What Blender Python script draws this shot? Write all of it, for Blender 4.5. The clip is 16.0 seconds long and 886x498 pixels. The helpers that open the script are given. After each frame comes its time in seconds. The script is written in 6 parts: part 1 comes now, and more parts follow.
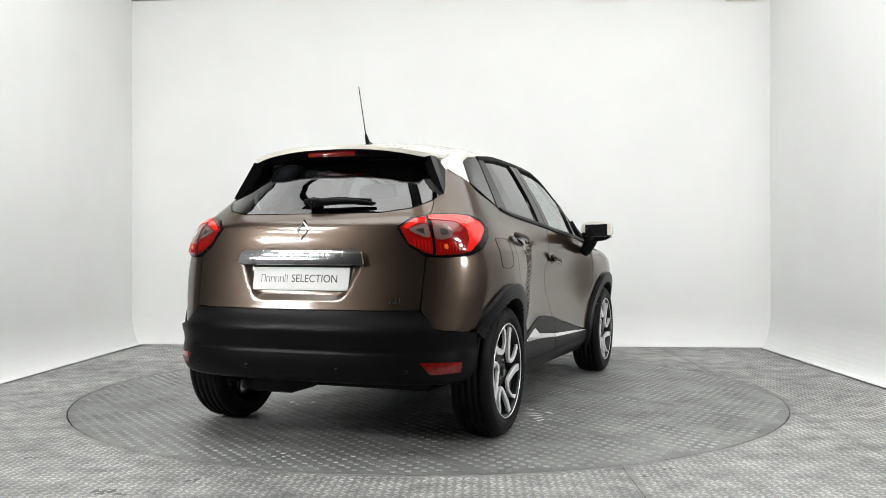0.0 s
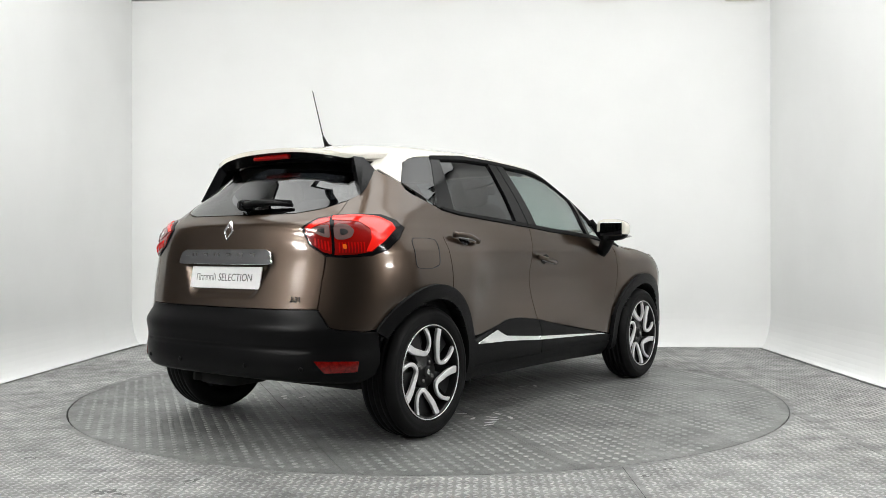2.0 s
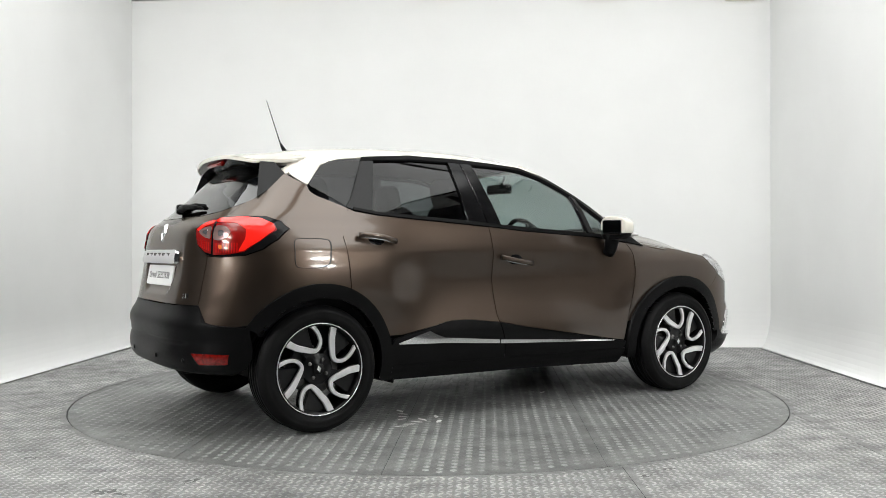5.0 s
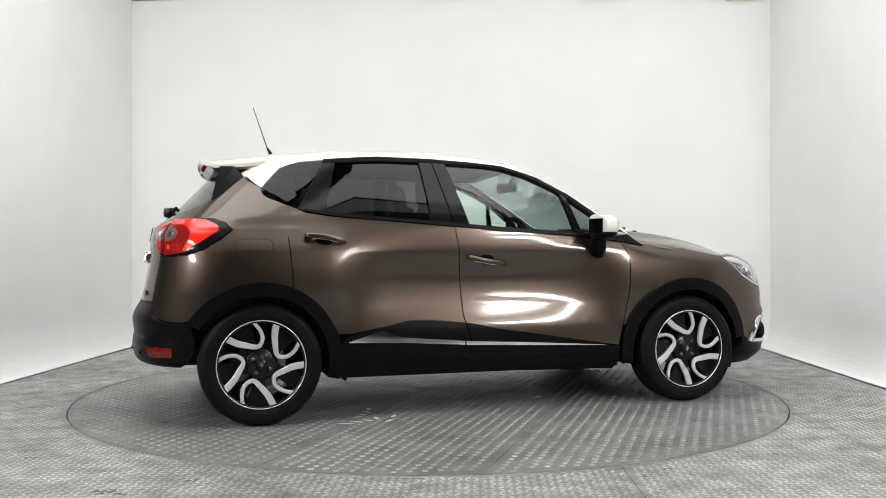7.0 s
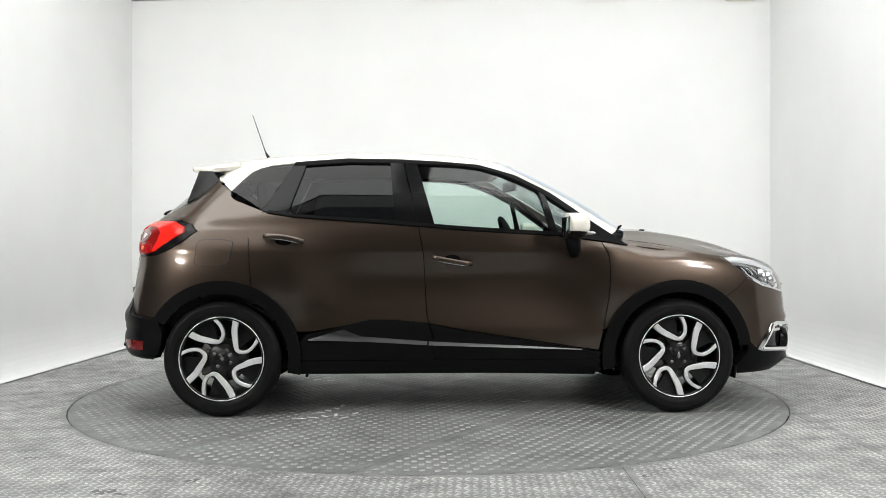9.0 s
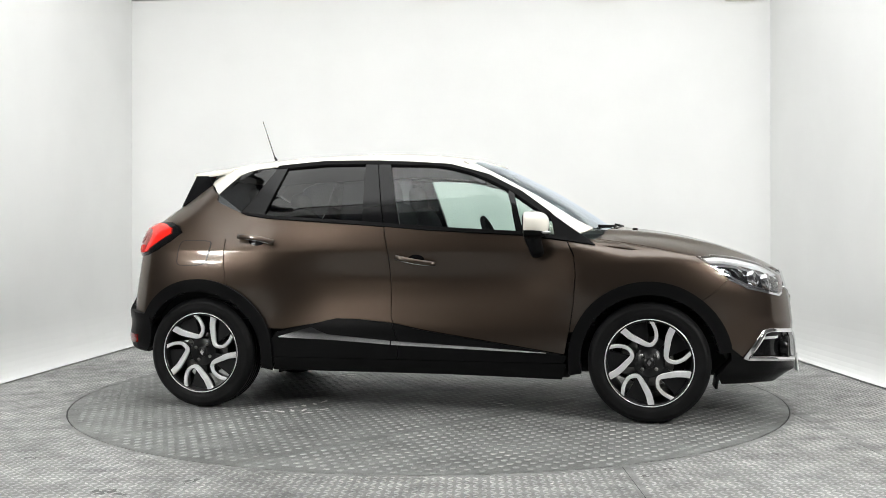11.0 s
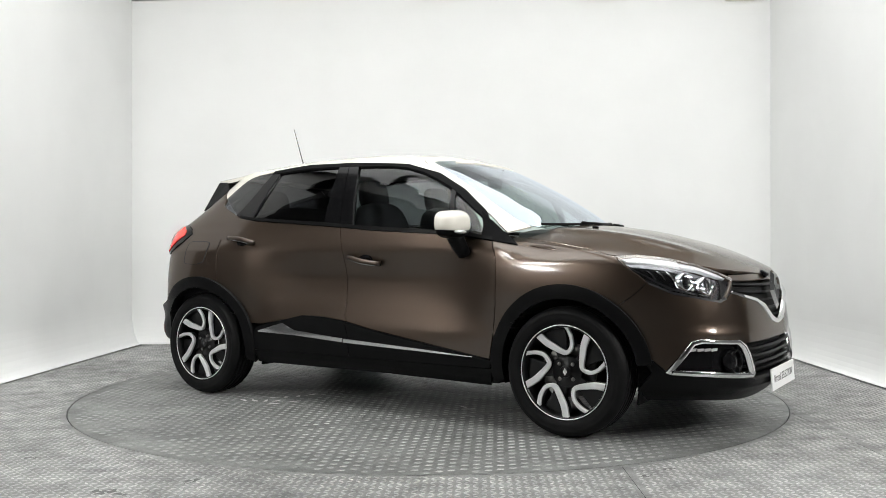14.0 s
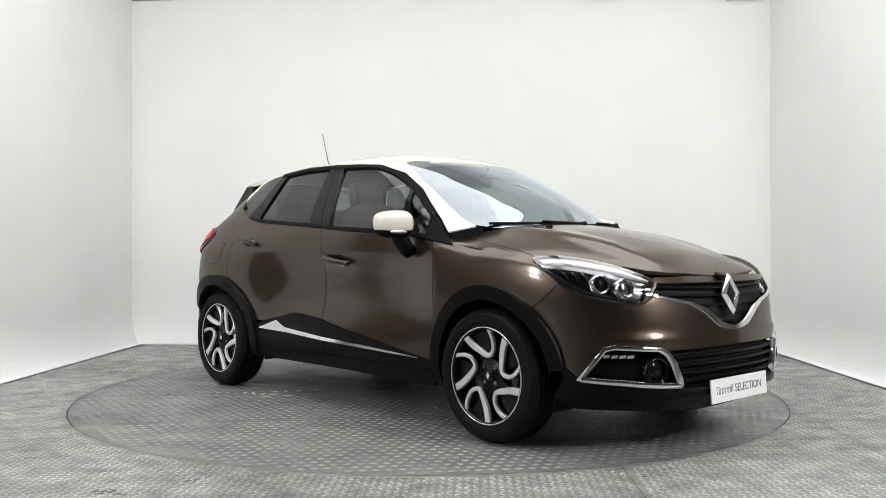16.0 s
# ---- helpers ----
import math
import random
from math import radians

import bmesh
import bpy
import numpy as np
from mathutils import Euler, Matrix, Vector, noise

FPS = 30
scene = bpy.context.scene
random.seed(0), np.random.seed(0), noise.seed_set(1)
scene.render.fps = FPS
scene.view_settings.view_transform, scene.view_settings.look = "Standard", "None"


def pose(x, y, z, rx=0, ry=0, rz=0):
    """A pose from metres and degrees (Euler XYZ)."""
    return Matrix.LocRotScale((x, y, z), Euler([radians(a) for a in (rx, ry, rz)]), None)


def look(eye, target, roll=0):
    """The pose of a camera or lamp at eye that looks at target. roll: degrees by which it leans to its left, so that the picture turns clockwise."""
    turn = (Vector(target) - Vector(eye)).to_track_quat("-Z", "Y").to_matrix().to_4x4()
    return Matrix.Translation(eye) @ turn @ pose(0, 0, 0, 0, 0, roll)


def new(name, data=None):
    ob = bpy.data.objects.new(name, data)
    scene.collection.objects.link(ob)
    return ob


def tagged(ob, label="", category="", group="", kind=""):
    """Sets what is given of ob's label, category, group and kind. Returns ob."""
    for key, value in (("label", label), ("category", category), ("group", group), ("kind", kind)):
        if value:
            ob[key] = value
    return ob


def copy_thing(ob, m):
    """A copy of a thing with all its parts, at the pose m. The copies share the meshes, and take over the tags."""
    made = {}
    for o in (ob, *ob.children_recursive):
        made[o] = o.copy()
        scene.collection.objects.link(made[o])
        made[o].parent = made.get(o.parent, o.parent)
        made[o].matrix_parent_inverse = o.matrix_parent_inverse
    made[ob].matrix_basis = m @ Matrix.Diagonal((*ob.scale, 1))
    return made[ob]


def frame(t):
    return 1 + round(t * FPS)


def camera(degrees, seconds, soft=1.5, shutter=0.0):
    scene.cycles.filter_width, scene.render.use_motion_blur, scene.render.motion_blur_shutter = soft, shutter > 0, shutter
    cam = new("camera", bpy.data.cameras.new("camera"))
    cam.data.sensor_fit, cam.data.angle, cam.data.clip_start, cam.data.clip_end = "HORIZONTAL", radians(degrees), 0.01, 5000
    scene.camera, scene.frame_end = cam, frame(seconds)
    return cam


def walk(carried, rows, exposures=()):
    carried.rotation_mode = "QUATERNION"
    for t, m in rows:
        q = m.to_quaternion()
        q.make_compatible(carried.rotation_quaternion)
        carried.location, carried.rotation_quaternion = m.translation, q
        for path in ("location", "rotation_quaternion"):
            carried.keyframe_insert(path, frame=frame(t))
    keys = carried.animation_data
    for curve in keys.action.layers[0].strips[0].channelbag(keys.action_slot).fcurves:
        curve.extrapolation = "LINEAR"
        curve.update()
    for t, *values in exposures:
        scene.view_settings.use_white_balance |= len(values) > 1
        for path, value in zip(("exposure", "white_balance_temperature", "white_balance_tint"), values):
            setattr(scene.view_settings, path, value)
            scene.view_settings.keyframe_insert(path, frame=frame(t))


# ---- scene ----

# ================= camera and motion =================
cam = camera(53.25, 16.0, soft=0.75)
EYE = Vector((0.0, -5.92, 0.933))
eye_pose = pose(*EYE, 90.148, 0.034, -0.825)
BASE_STOPS = -0.03
walk(cam, [(0.0, eye_pose), (16.0, eye_pose)], [(t, BASE_STOPS + e) for t, e in ((0.0, 0.04), (3.5, 0.03), (5.5, -0.02), (8.0, -0.03), (9.0, 0.12), (11.5, 0.10), (13.0, 0.0), (14.5, 0.03), (16.0, -0.03))])


def turn_at(t):
    """Heading of the turntable in degrees at t seconds."""
    return 9.394 - 7.2467 * (t - 8) + 0.01007 * (t - 8) ** 2


CAR_X, CAR_Y = 0.098, -0.0527      # the car's middle on the turntable

# ================= world and light =================
world = bpy.data.worlds.new("hall_dark")
scene.world = world
world.use_nodes = True
world.node_tree.nodes["Background"].inputs["Color"].default_value = (0.9, 0.95, 1.0, 1)
world.node_tree.nodes["Background"].inputs["Strength"].default_value = 0.02


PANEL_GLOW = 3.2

# ================= materials =================
def mat(name, colour=(0.5, 0.5, 0.5), rough=0.5, metal=0.0, coat=0.0, **kw):
    m = bpy.data.materials.new(name)
    m.use_nodes = True
    b = m.node_tree.nodes["Principled BSDF"]
    b.inputs["Base Color"].default_value = (*colour, 1)
    b.inputs["Roughness"].default_value = rough
    b.inputs["Metallic"].default_value = metal
    b.inputs["Coat Weight"].default_value = coat
    b.inputs["Coat Roughness"].default_value = kw.get("coat_rough", 0.03)
    b.inputs["IOR"].default_value = kw.get("ior", 1.5)
    b.inputs["Transmission Weight"].default_value = kw.get("glass", 0.0)
    b.inputs["Alpha"].default_value = kw.get("alpha", 1.0)
    if "glow" in kw:
        b.inputs["Emission Color"].default_value = (*kw.get("glow_colour", colour), 1)
        b.inputs["Emission Strength"].default_value = kw["glow"]
    return m


def node(m, kind, **inputs):
    n = m.node_tree.nodes.new(kind)
    for k, v in inputs.items():
        n.inputs[k.replace("_", " ")].default_value = v
    return n


def link(m, a, b):
    m.node_tree.links.new(a, b)


def vary(m, scale=8.0, low=0.85, high=1.15, bump=0.0, bump_scale=None, rough_vary=0.0, detail=6.0):
    """Two scales of variation: colour patches and fine relief, in metres."""
    b = m.node_tree.nodes["Principled BSDF"]
    tc = node(m, "ShaderNodeTexCoord")
    n1 = node(m, "ShaderNodeTexNoise", Scale=scale, Detail=detail)
    link(m, tc.outputs["Object"], n1.inputs["Vector"])
    ramp = node(m, "ShaderNodeMapRange")
    ramp.inputs["To Min"].default_value, ramp.inputs["To Max"].default_value = low, high
    ramp.inputs["From Min"].default_value, ramp.inputs["From Max"].default_value = 0.3, 0.7
    link(m, n1.outputs["Fac"], ramp.inputs["Value"])
    mul = m.node_tree.nodes.new("ShaderNodeVectorMath")
    mul.operation = "SCALE"
    mul.inputs[0].default_value = b.inputs["Base Color"].default_value[:3]
    link(m, ramp.outputs["Result"], mul.inputs["Scale"])
    link(m, mul.outputs["Vector"], b.inputs["Base Color"])
    if rough_vary:
        r = b.inputs["Roughness"].default_value
        rr = node(m, "ShaderNodeMapRange")
        rr.inputs["To Min"].default_value, rr.inputs["To Max"].default_value = r - rough_vary, r + rough_vary
        rr.inputs["From Min"].default_value, rr.inputs["From Max"].default_value = 0.3, 0.7
        link(m, n1.outputs["Fac"], rr.inputs["Value"])
        link(m, rr.outputs["Result"], b.inputs["Roughness"])
    if bump:
        n2 = node(m, "ShaderNodeTexNoise", Scale=bump_scale or scale * 10, Detail=3.0)
        link(m, tc.outputs["Object"], n2.inputs["Vector"])
        bp = node(m, "ShaderNodeBump", Strength=bump, Distance=0.002)
        link(m, n2.outputs["Fac"], bp.inputs["Height"])
        link(m, bp.outputs["Normal"], b.inputs["Normal"])
    return m


def paint_flake(name, colour, metal, rough):
    """Car paint: fine metal flake under a clear coat."""
    m = mat(name, colour, rough, metal, 1.0)
    b = m.node_tree.nodes["Principled BSDF"]
    tc = node(m, "ShaderNodeTexCoord")
    if metal > 0.5:                       # brown edge tint of the flake
        b.inputs["Specular Tint"].default_value = (0.5, 0.42, 0.35, 1)
        b.inputs["Coat Roughness"].default_value = 0.115
    v = node(m, "ShaderNodeTexVoronoi", Scale=1400.0)
    link(m, tc.outputs["Object"], v.inputs["Vector"])
    mix = m.node_tree.nodes.new("ShaderNodeMapRange")
    mix.inputs["To Min"].default_value, mix.inputs["To Max"].default_value = rough - 0.06, rough + 0.06
    link(m, v.outputs["Distance"], mix.inputs["Value"])
    link(m, mix.outputs["Result"], b.inputs["Roughness"])
    orange = node(m, "ShaderNodeTexNoise", Scale=60.0, Detail=1.0)
    link(m, tc.outputs["Object"], orange.inputs["Vector"])
    bp = node(m, "ShaderNodeBump", Strength=0.012, Distance=0.002)
    link(m, orange.outputs["Fac"], bp.inputs["Height"])
    link(m, bp.outputs["Normal"], b.inputs["Coat Normal"])
    return m


BROWN = paint_flake("brown_metallic_paint", (0.075, 0.055, 0.0425), 1.0, 0.39)
IVORY = paint_flake("ivory_paint", (0.75, 0.715, 0.64), 0.0, 0.35)
BLACK_PLASTIC = vary(mat("grained_black_plastic", (0.004, 0.004, 0.0043), 0.36, ior=1.19), 5, 0.85, 1.2, 0.12, 900)
GLOSS_BLACK = mat("gloss_black", (0.005, 0.005, 0.0055), 0.12, 0, 0.0, ior=1.27)
MATT_BLACK = mat("matt_black_trim", (0.006, 0.006, 0.0064), 0.6, ior=1.14)
RUBBER = vary(mat("tyre_rubber", (0.006, 0.006, 0.0063), 0.55, ior=1.2), 12, 0.8, 1.25, 0.2, 400)
CHROME = mat("chrome", (0.78, 0.78, 0.79), 0.09, 1.0)
SATIN = vary(mat("machined_alloy", (0.72, 0.72, 0.73), 0.3, 0.4), 30, 0.92, 1.05)
WHEEL_BLACK = mat("wheel_black_enamel", (0.005, 0.005, 0.0055), 0.3, 0.0, 0.0, ior=1.38)
STEEL_DARK = vary(mat("brake_steel", (0.20, 0.195, 0.19), 0.45, 1.0), 40, 0.7, 1.1)
CABIN = vary(mat("charcoal_cabin_trim", (0.013, 0.013, 0.014), 0.75, ior=1.15), 6, 0.8, 1.2, 0.3, 300)
CLOTH = vary(mat("dark_seat_cloth", (0.016, 0.016, 0.018), 0.9, ior=1.12), 20, 0.8, 1.2, 0.4, 600)
UNDER = mat("underbody_black", (0.005, 0.005, 0.005), 0.8)
# Lamp is off: the faint glow stands in for light the lens throws back.
RED_LENS = mat("unlit_red_lens_glow", (0.78, 0.014, 0.008), 0.08, 0, 0.4, glow=0.12, glow_colour=(0.9, 0.02, 0.01))
RED_DARK = mat("deep_red_lens", (0.22, 0.004, 0.003), 0.12, 0, 0.3)
RED_REFLECTOR = vary(mat("red_reflector", (0.13, 0.003, 0.002), 0.12, 0, 0.2), 60, 0.6, 1.5)
RED_MID = mat("red_lens_rib", (0.48, 0.004, 0.003), 0.16, 0, 0.15)
LAMP_SILVER = vary(mat("lamp_reflector_silver", (0.22, 0.22, 0.235), 0.14, 0.8), 25, 0.6, 1.3)
AMBER = mat("amber_lens", (0.8, 0.13, 0.01), 0.15, 0, 1.0)
CLEAR_LENS = mat("clear_lamp_lens", (0.75, 0.74, 0.74), 0.15, 0.35, 1.0)
PLATE_WHITE = vary(mat("white_plate", (0.8, 0.8, 0.8), 0.35), 10, 0.97, 1.02)
INK = mat("grey_ink", (0.09, 0.09, 0.095), 0.5)
DRL = mat("white_light_guide", (0.85, 0.86, 0.88), 0.2, 0.0, 0.6)
SMOKED = mat("smoked_silver_lens", (0.32, 0.20, 0.19), 0.15, 0.6, 0.4)
MIRROR_GLASS = mat("mirror_glass", (0.45, 0.45, 0.46), 0.02, 1.0)


def pane_mat(name, colour, clear, sheen=(1, 1, 1)):
    """Thin glazing: a share passes straight through with the tint, the rest is the gloss of glass."""
    m = bpy.data.materials.new(name)
    m.use_nodes = True
    nt = m.node_tree
    nt.nodes.remove(nt.nodes["Principled BSDF"])
    tr = nt.nodes.new("ShaderNodeBsdfTransparent")
    tr.inputs["Color"].default_value = (*colour, 1)
    gl = nt.nodes.new("ShaderNodeBsdfGlossy")
    gl.inputs["Roughness"].default_value = 0.02
    gl.inputs["Color"].default_value = (*sheen, 1)
    lw = nt.nodes.new("ShaderNodeLayerWeight")
    lw.inputs["Blend"].default_value = 0.5
    pw = nt.nodes.new("ShaderNodeMath")
    pw.operation = "POWER"
    pw.inputs[1].default_value = 3.6
    nt.links.new(lw.outputs["Facing"], pw.inputs[0])
    fr = nt.nodes.new("ShaderNodeMath")
    fr.operation = "MULTIPLY_ADD"
    fr.inputs[1].default_value, fr.inputs[2].default_value = 0.9, clear
    nt.links.new(pw.outputs[0], fr.inputs[0])
    mix = nt.nodes.new("ShaderNodeMixShader")
    nt.links.new(fr.outputs[0], mix.inputs["Fac"])
    nt.links.new(tr.outputs["BSDF"], mix.inputs[1])
    nt.links.new(gl.outputs["BSDF"], mix.inputs[2])
    nt.links.new(mix.outputs["Shader"], nt.nodes["Material Output"].inputs["Surface"])
    return m


GLASS = pane_mat("clear_green_glass", (0.72, 0.82, 0.78), 0.035)
WINDSCREEN = pane_mat("windscreen_glass", (0.50, 0.58, 0.58), 0.30, (0.86, 0.92, 1.0))
TINT = pane_mat("privacy_glass", (0.085, 0.09, 0.097), 0.02)
REAR_TINT = pane_mat("tailgate_glass", (0.16, 0.168, 0.18), 0.06)
LENS = pane_mat("headlamp_cover", (0.93, 0.94, 0.95), 0.09)

# ================= mesh helpers =================
def part(name, bm, material, parent=None, label="", smooth=True):
    """Links a bmesh as one mesh object under a thing or a part."""
    me = bpy.data.meshes.new(name)
    bm.normal_update()
    bm.to_mesh(me)
    bm.free()
    for f in me.polygons:
        f.use_smooth = smooth
    me.materials.append(material)
    ob = new(name, me)
    ob.parent = parent
    return tagged(ob, label)


def box_bm(x0, x1, y0, y1, z0, z1, bevel=0.0, segments=2):
    bm = bmesh.new()
    bmesh.ops.create_cube(bm, size=1, matrix=Matrix.LocRotScale(((x0 + x1) / 2, (y0 + y1) / 2, (z0 + z1) / 2), None, (x1 - x0, y1 - y0, z1 - z0)))
    if bevel:
        bmesh.ops.bevel(bm, geom=bm.edges[:], offset=bevel, segments=segments, affect="EDGES", profile=0.5)
    return bm


def tube_bm(points, radius, sides=10, taper=None):
    """A round bar along a line of points."""
    bm = bmesh.new()
    pts = [Vector(q) for q in points]
    rings = []
    for i, q in enumerate(pts):
        d = (pts[min(i + 1, len(pts) - 1)] - pts[max(i - 1, 0)]).normalized()
        a = d.orthogonal().normalized() if i == 0 else (prev - d * prev.dot(d)).normalized()
        prev = a
        b = d.cross(a)
        r = radius if taper is None else radius + (taper - radius) * i / (len(pts) - 1)
        rings.append([bm.verts.new(q + r * (math.cos(k * math.tau / sides) * a + math.sin(k * math.tau / sides) * b)) for k in range(sides)])
    for r0, r1 in zip(rings, rings[1:]):
        for k in range(sides):
            bm.faces.new((r0[k], r0[(k + 1) % sides], r1[(k + 1) % sides], r1[k]))
    bm.faces.new(rings[0][::-1])
    bm.faces.new(rings[-1])
    return bm


def lathe_bm(profile, sides=64, axis="y"):
    """Turns (radius, offset) pairs round the y axis."""
    bm = bmesh.new()
    rings = []
    for r, o in profile:
        rings.append([bm.verts.new((r * math.cos(k * math.tau / sides), o, r * math.sin(k * math.tau / sides))) for k in range(sides)])
    for r0, r1 in zip(rings, rings[1:]):
        for k in range(sides):
            bm.faces.new((r0[k], r1[k], r1[(k + 1) % sides], r0[(k + 1) % sides]))
    return bm


def curve(*pairs):
    """A smooth line through (x, y) pairs that does not overshoot."""
    xs, ys = np.array(pairs, float).T
    d = np.diff(ys) / np.diff(xs)
    m = np.r_[d[0], np.where(d[:-1] * d[1:] > 0, 2 * d[:-1] * d[1:] / np.where(d[:-1] + d[1:] == 0, 1, d[:-1] + d[1:]), 0), d[-1]]

    def at(x):
        x = np.clip(np.asarray(x, float), xs[0], xs[-1])
        i = np.clip(np.searchsorted(xs, x) - 1, 0, len(xs) - 2)
        h = xs[i + 1] - xs[i]
        t = (x - xs[i]) / h
        return (2 * t**3 - 3 * t**2 + 1) * ys[i] + (t**3 - 2 * t**2 + t) * h * m[i] + (3 * t**2 - 2 * t**3) * ys[i + 1] + (t**3 - t**2) * h * m[i + 1]
    return at

# ================= the car's skin as smooth surfaces =================
# x forward, y to the left, z up, from the middle of the wheelbase on the ground.
# s runs round the plan: 0 nose, 1 to 2 the flank, 3 tail; past 3 and below 0 it goes on along the other side.
nose = curve((0.14, 1.98), (0.2, 2.05), (0.27, 2.12), (0.36, 2.145), (0.5, 2.14), (0.62, 2.13), (0.74, 2.105), (0.82, 2.06), (0.9, 1.95), (1.0, 1.78), (1.1, 1.6))
screen = curve((0.9, 1.40), (1.0, 1.26), (1.1, 1.075), (1.19, 0.94), (1.28, 0.795), (1.36, 0.647), (1.425, 0.515), (1.48, 0.385), (1.54, 0.2))
tail = curve((0.2, -1.72), (0.265, -1.82), (0.29, -1.9), (0.34, -1.945), (0.42, -1.952), (0.5, -1.955), (0.57, -1.945), (0.7, -1.917), (0.87, -1.887), (1.0, -1.873), (1.055, -1.858), (1.13, -1.778), (1.2, -1.705), (1.3, -1.61), (1.4, -1.515), (1.5, -1.42))
width = curve((0.16, 0.68), (0.22, 0.745), (0.28, 0.785), (0.36, 0.80), (0.44, 0.802), (0.52, 0.80), (0.62, 0.808), (0.74, 0.822), (0.85, 0.827), (0.93, 0.822), (0.957, 0.814), (1.0, 0.797), (1.07, 0.768), (1.15, 0.738), (1.25, 0.692), (1.35, 0.638), (1.42, 0.597), (1.47, 0.56), (1.52, 0.50))


def bump_at(v, mid, half):
    return np.clip(1 - ((v - mid) / half) ** 2, 0, 1) ** 2


def plateau(v, mid, half):
    """1 over a broad middle, falling to 0 at the ends."""
    return np.clip(1 - ((v - mid) / half) ** 4, 0, 1) ** 2


def wide(x, z):
    """Half width of the flank with its haunches, hollow doors and tapering ends."""
    w = width(z)
    w = w + 0.040 * bump_at(x, -1.30, 0.75) * bump_at(z, 0.72, 0.42)
    w = w + 0.02 * bump_at(x, -1.45, 0.80) * np.clip((1.25 - z) / 0.2, 0, 1)
    w = w + 0.036 * bump_at(x, 1.28, 0.70) * bump_at(z, 0.68, 0.36)
    w = w - 0.077 * plateau(x, 0.0, 0.95) * bump_at(z, 0.78, 0.305)
    w = w + 0.004 * bump_at(x, -0.1, 1.0) * bump_at(z, 0.88, 0.12)
    w = w - 0.07 * np.clip((z - 1.12) / 0.3, 0, 1) * np.clip((-0.75 - x) / 0.8, 0, 1) - 0.05 * np.clip((x - 0.3) / 0.9, 0, 1) * np.clip((z - 0.95) / 0.15, 0, 1)
    w = w - 0.05 * np.clip((z - 0.86) / 0.1, 0, 1.4) ** 2 * np.clip((x - 0.92) / 0.25, 0, 1)
    return w


FRONT = (0.70, 3.0)
REAR = (0.62, 3.5)
POST = (0.42, 2.6)          # the curve of the windscreen's ends
POST_R = (0.42, 2.6)


def skin(s, z, upper=False):
    """A point of the skin, arrays in, (n, 3) out."""
    s, z = np.broadcast_arrays(np.asarray(s, float), np.asarray(z, float))
    s = s.copy()
    sign = np.where((s < 0) | (s > 3), 1.0, -1.0)
    s = np.where(s < 0, -s, s)
    s = np.where(s > 3, 6 - s, s)
    lf, nf = POST if upper else FRONT
    k = np.clip((z - 1.05) / 0.2, 0, 1)
    lr = REAR[0] + (POST_R[0] - REAR[0]) * k
    nr = REAR[1] + (POST_R[1] - REAR[1]) * k
    front = screen(z) if upper else nose(z)
    back = tail(z)
    x1, x2 = front - lf, back + lr
    a = np.clip(s, 0, 1) * np.pi / 2
    b = np.clip(3 - s, 0, 1) * np.pi / 2
    xa = x1 + lf * np.cos(a) ** (2 / nf)
    xb = x2 - lr * np.cos(b) ** (2 / nr)
    xm = x1 + (x2 - x1) * (s - 1)
    x = np.where(s < 1, xa, np.where(s > 2, xb, xm))
    e = np.where(s < 1, np.sin(a) ** (2 / nf), np.where(s > 2, np.sin(b) ** (2 / nr), 1.0))
    y = wide(x, z) * e
    return np.stack([x, sign * y, z], -1)


def s_of_x(x, z, upper=False):
    """s on the flank or the ends for a place given from the side."""
    x, z = np.asarray(x, float), np.asarray(z, float)
    lo, hi = np.zeros(x.shape), np.full(x.shape, 3.0)
    for _ in range(40):
        m = (lo + hi) / 2
        ahead = skin(m, z, upper)[..., 0] > x
        lo, hi = np.where(ahead, m, lo), np.where(ahead, hi, m)
    return (lo + hi) / 2


def s_of_y(y, z, rear=False, upper=False):
    """s on the nose or the tail for a place given from the front (y to the left)."""
    y, z = np.asarray(y, float), np.asarray(z, float)
    t = np.abs(y)
    lo, hi = np.zeros(y.shape), np.full(y.shape, 1.3)
    for _ in range(40):
        m = (lo + hi) / 2
        out = -skin(3 - m if rear else m, z, upper)[..., 1] > t
        lo, hi = np.where(out, lo, m), np.where(out, m, hi)
    m = (lo + hi) / 2
    if rear:
        return np.where(y > 0, 3 + m, 3 - m)
    return np.where(y > 0, -m, m)


bonnet_mid = curve((0.95, 1.09), (1.15, 1.083), (1.3, 1.068), (1.5, 1.036), (1.8, 0.953), (2.0, 0.868), (2.07, 0.815), (2.16, 0.72))
bonnet_fall = curve((0.95, 0.10), (1.3, 0.11), (1.6, 0.120), (1.9, 0.110), (2.1, 0.07))
roof_mid = curve((-1.62, 1.468), (-1.5, 1.482), (-1.33, 1.503), (-1.12, 1.532), (-0.7, 1.560), (-0.3, 1.566), (0.0, 1.552), (0.25, 1.522), (0.4, 1.482), (0.55, 1.425), (0.84, 1.28))


def bonnet_skin(x, y):
    t = np.abs(y) / 0.72
    z = bonnet_mid(x) - bonnet_fall(x) * t**2.2 + 0.012 * np.exp(-((np.abs(y) - 0.40 - 0.12 * (1.6 - x)) / 0.07) ** 2) * np.clip((2.0 - x) / 0.3, 0, 1)
    return np.stack([x, y, z], -1)


def roof_half(x):
    """Half width of the roof panel."""
    return 0.545 - 0.03 * np.clip((x - 0.0) / 0.5, 0, 1) - 0.06 * np.clip((-0.9 - x) / 0.7, 0, 1)


def roof_skin(x, y):
    t = np.abs(y) / roof_half(x)
    z = roof_mid(x) - (0.078 - 0.02 * np.clip((-1.0 - x) / 0.5, 0, 1)) * t**2.6
    return np.stack([x, y, z], -1)

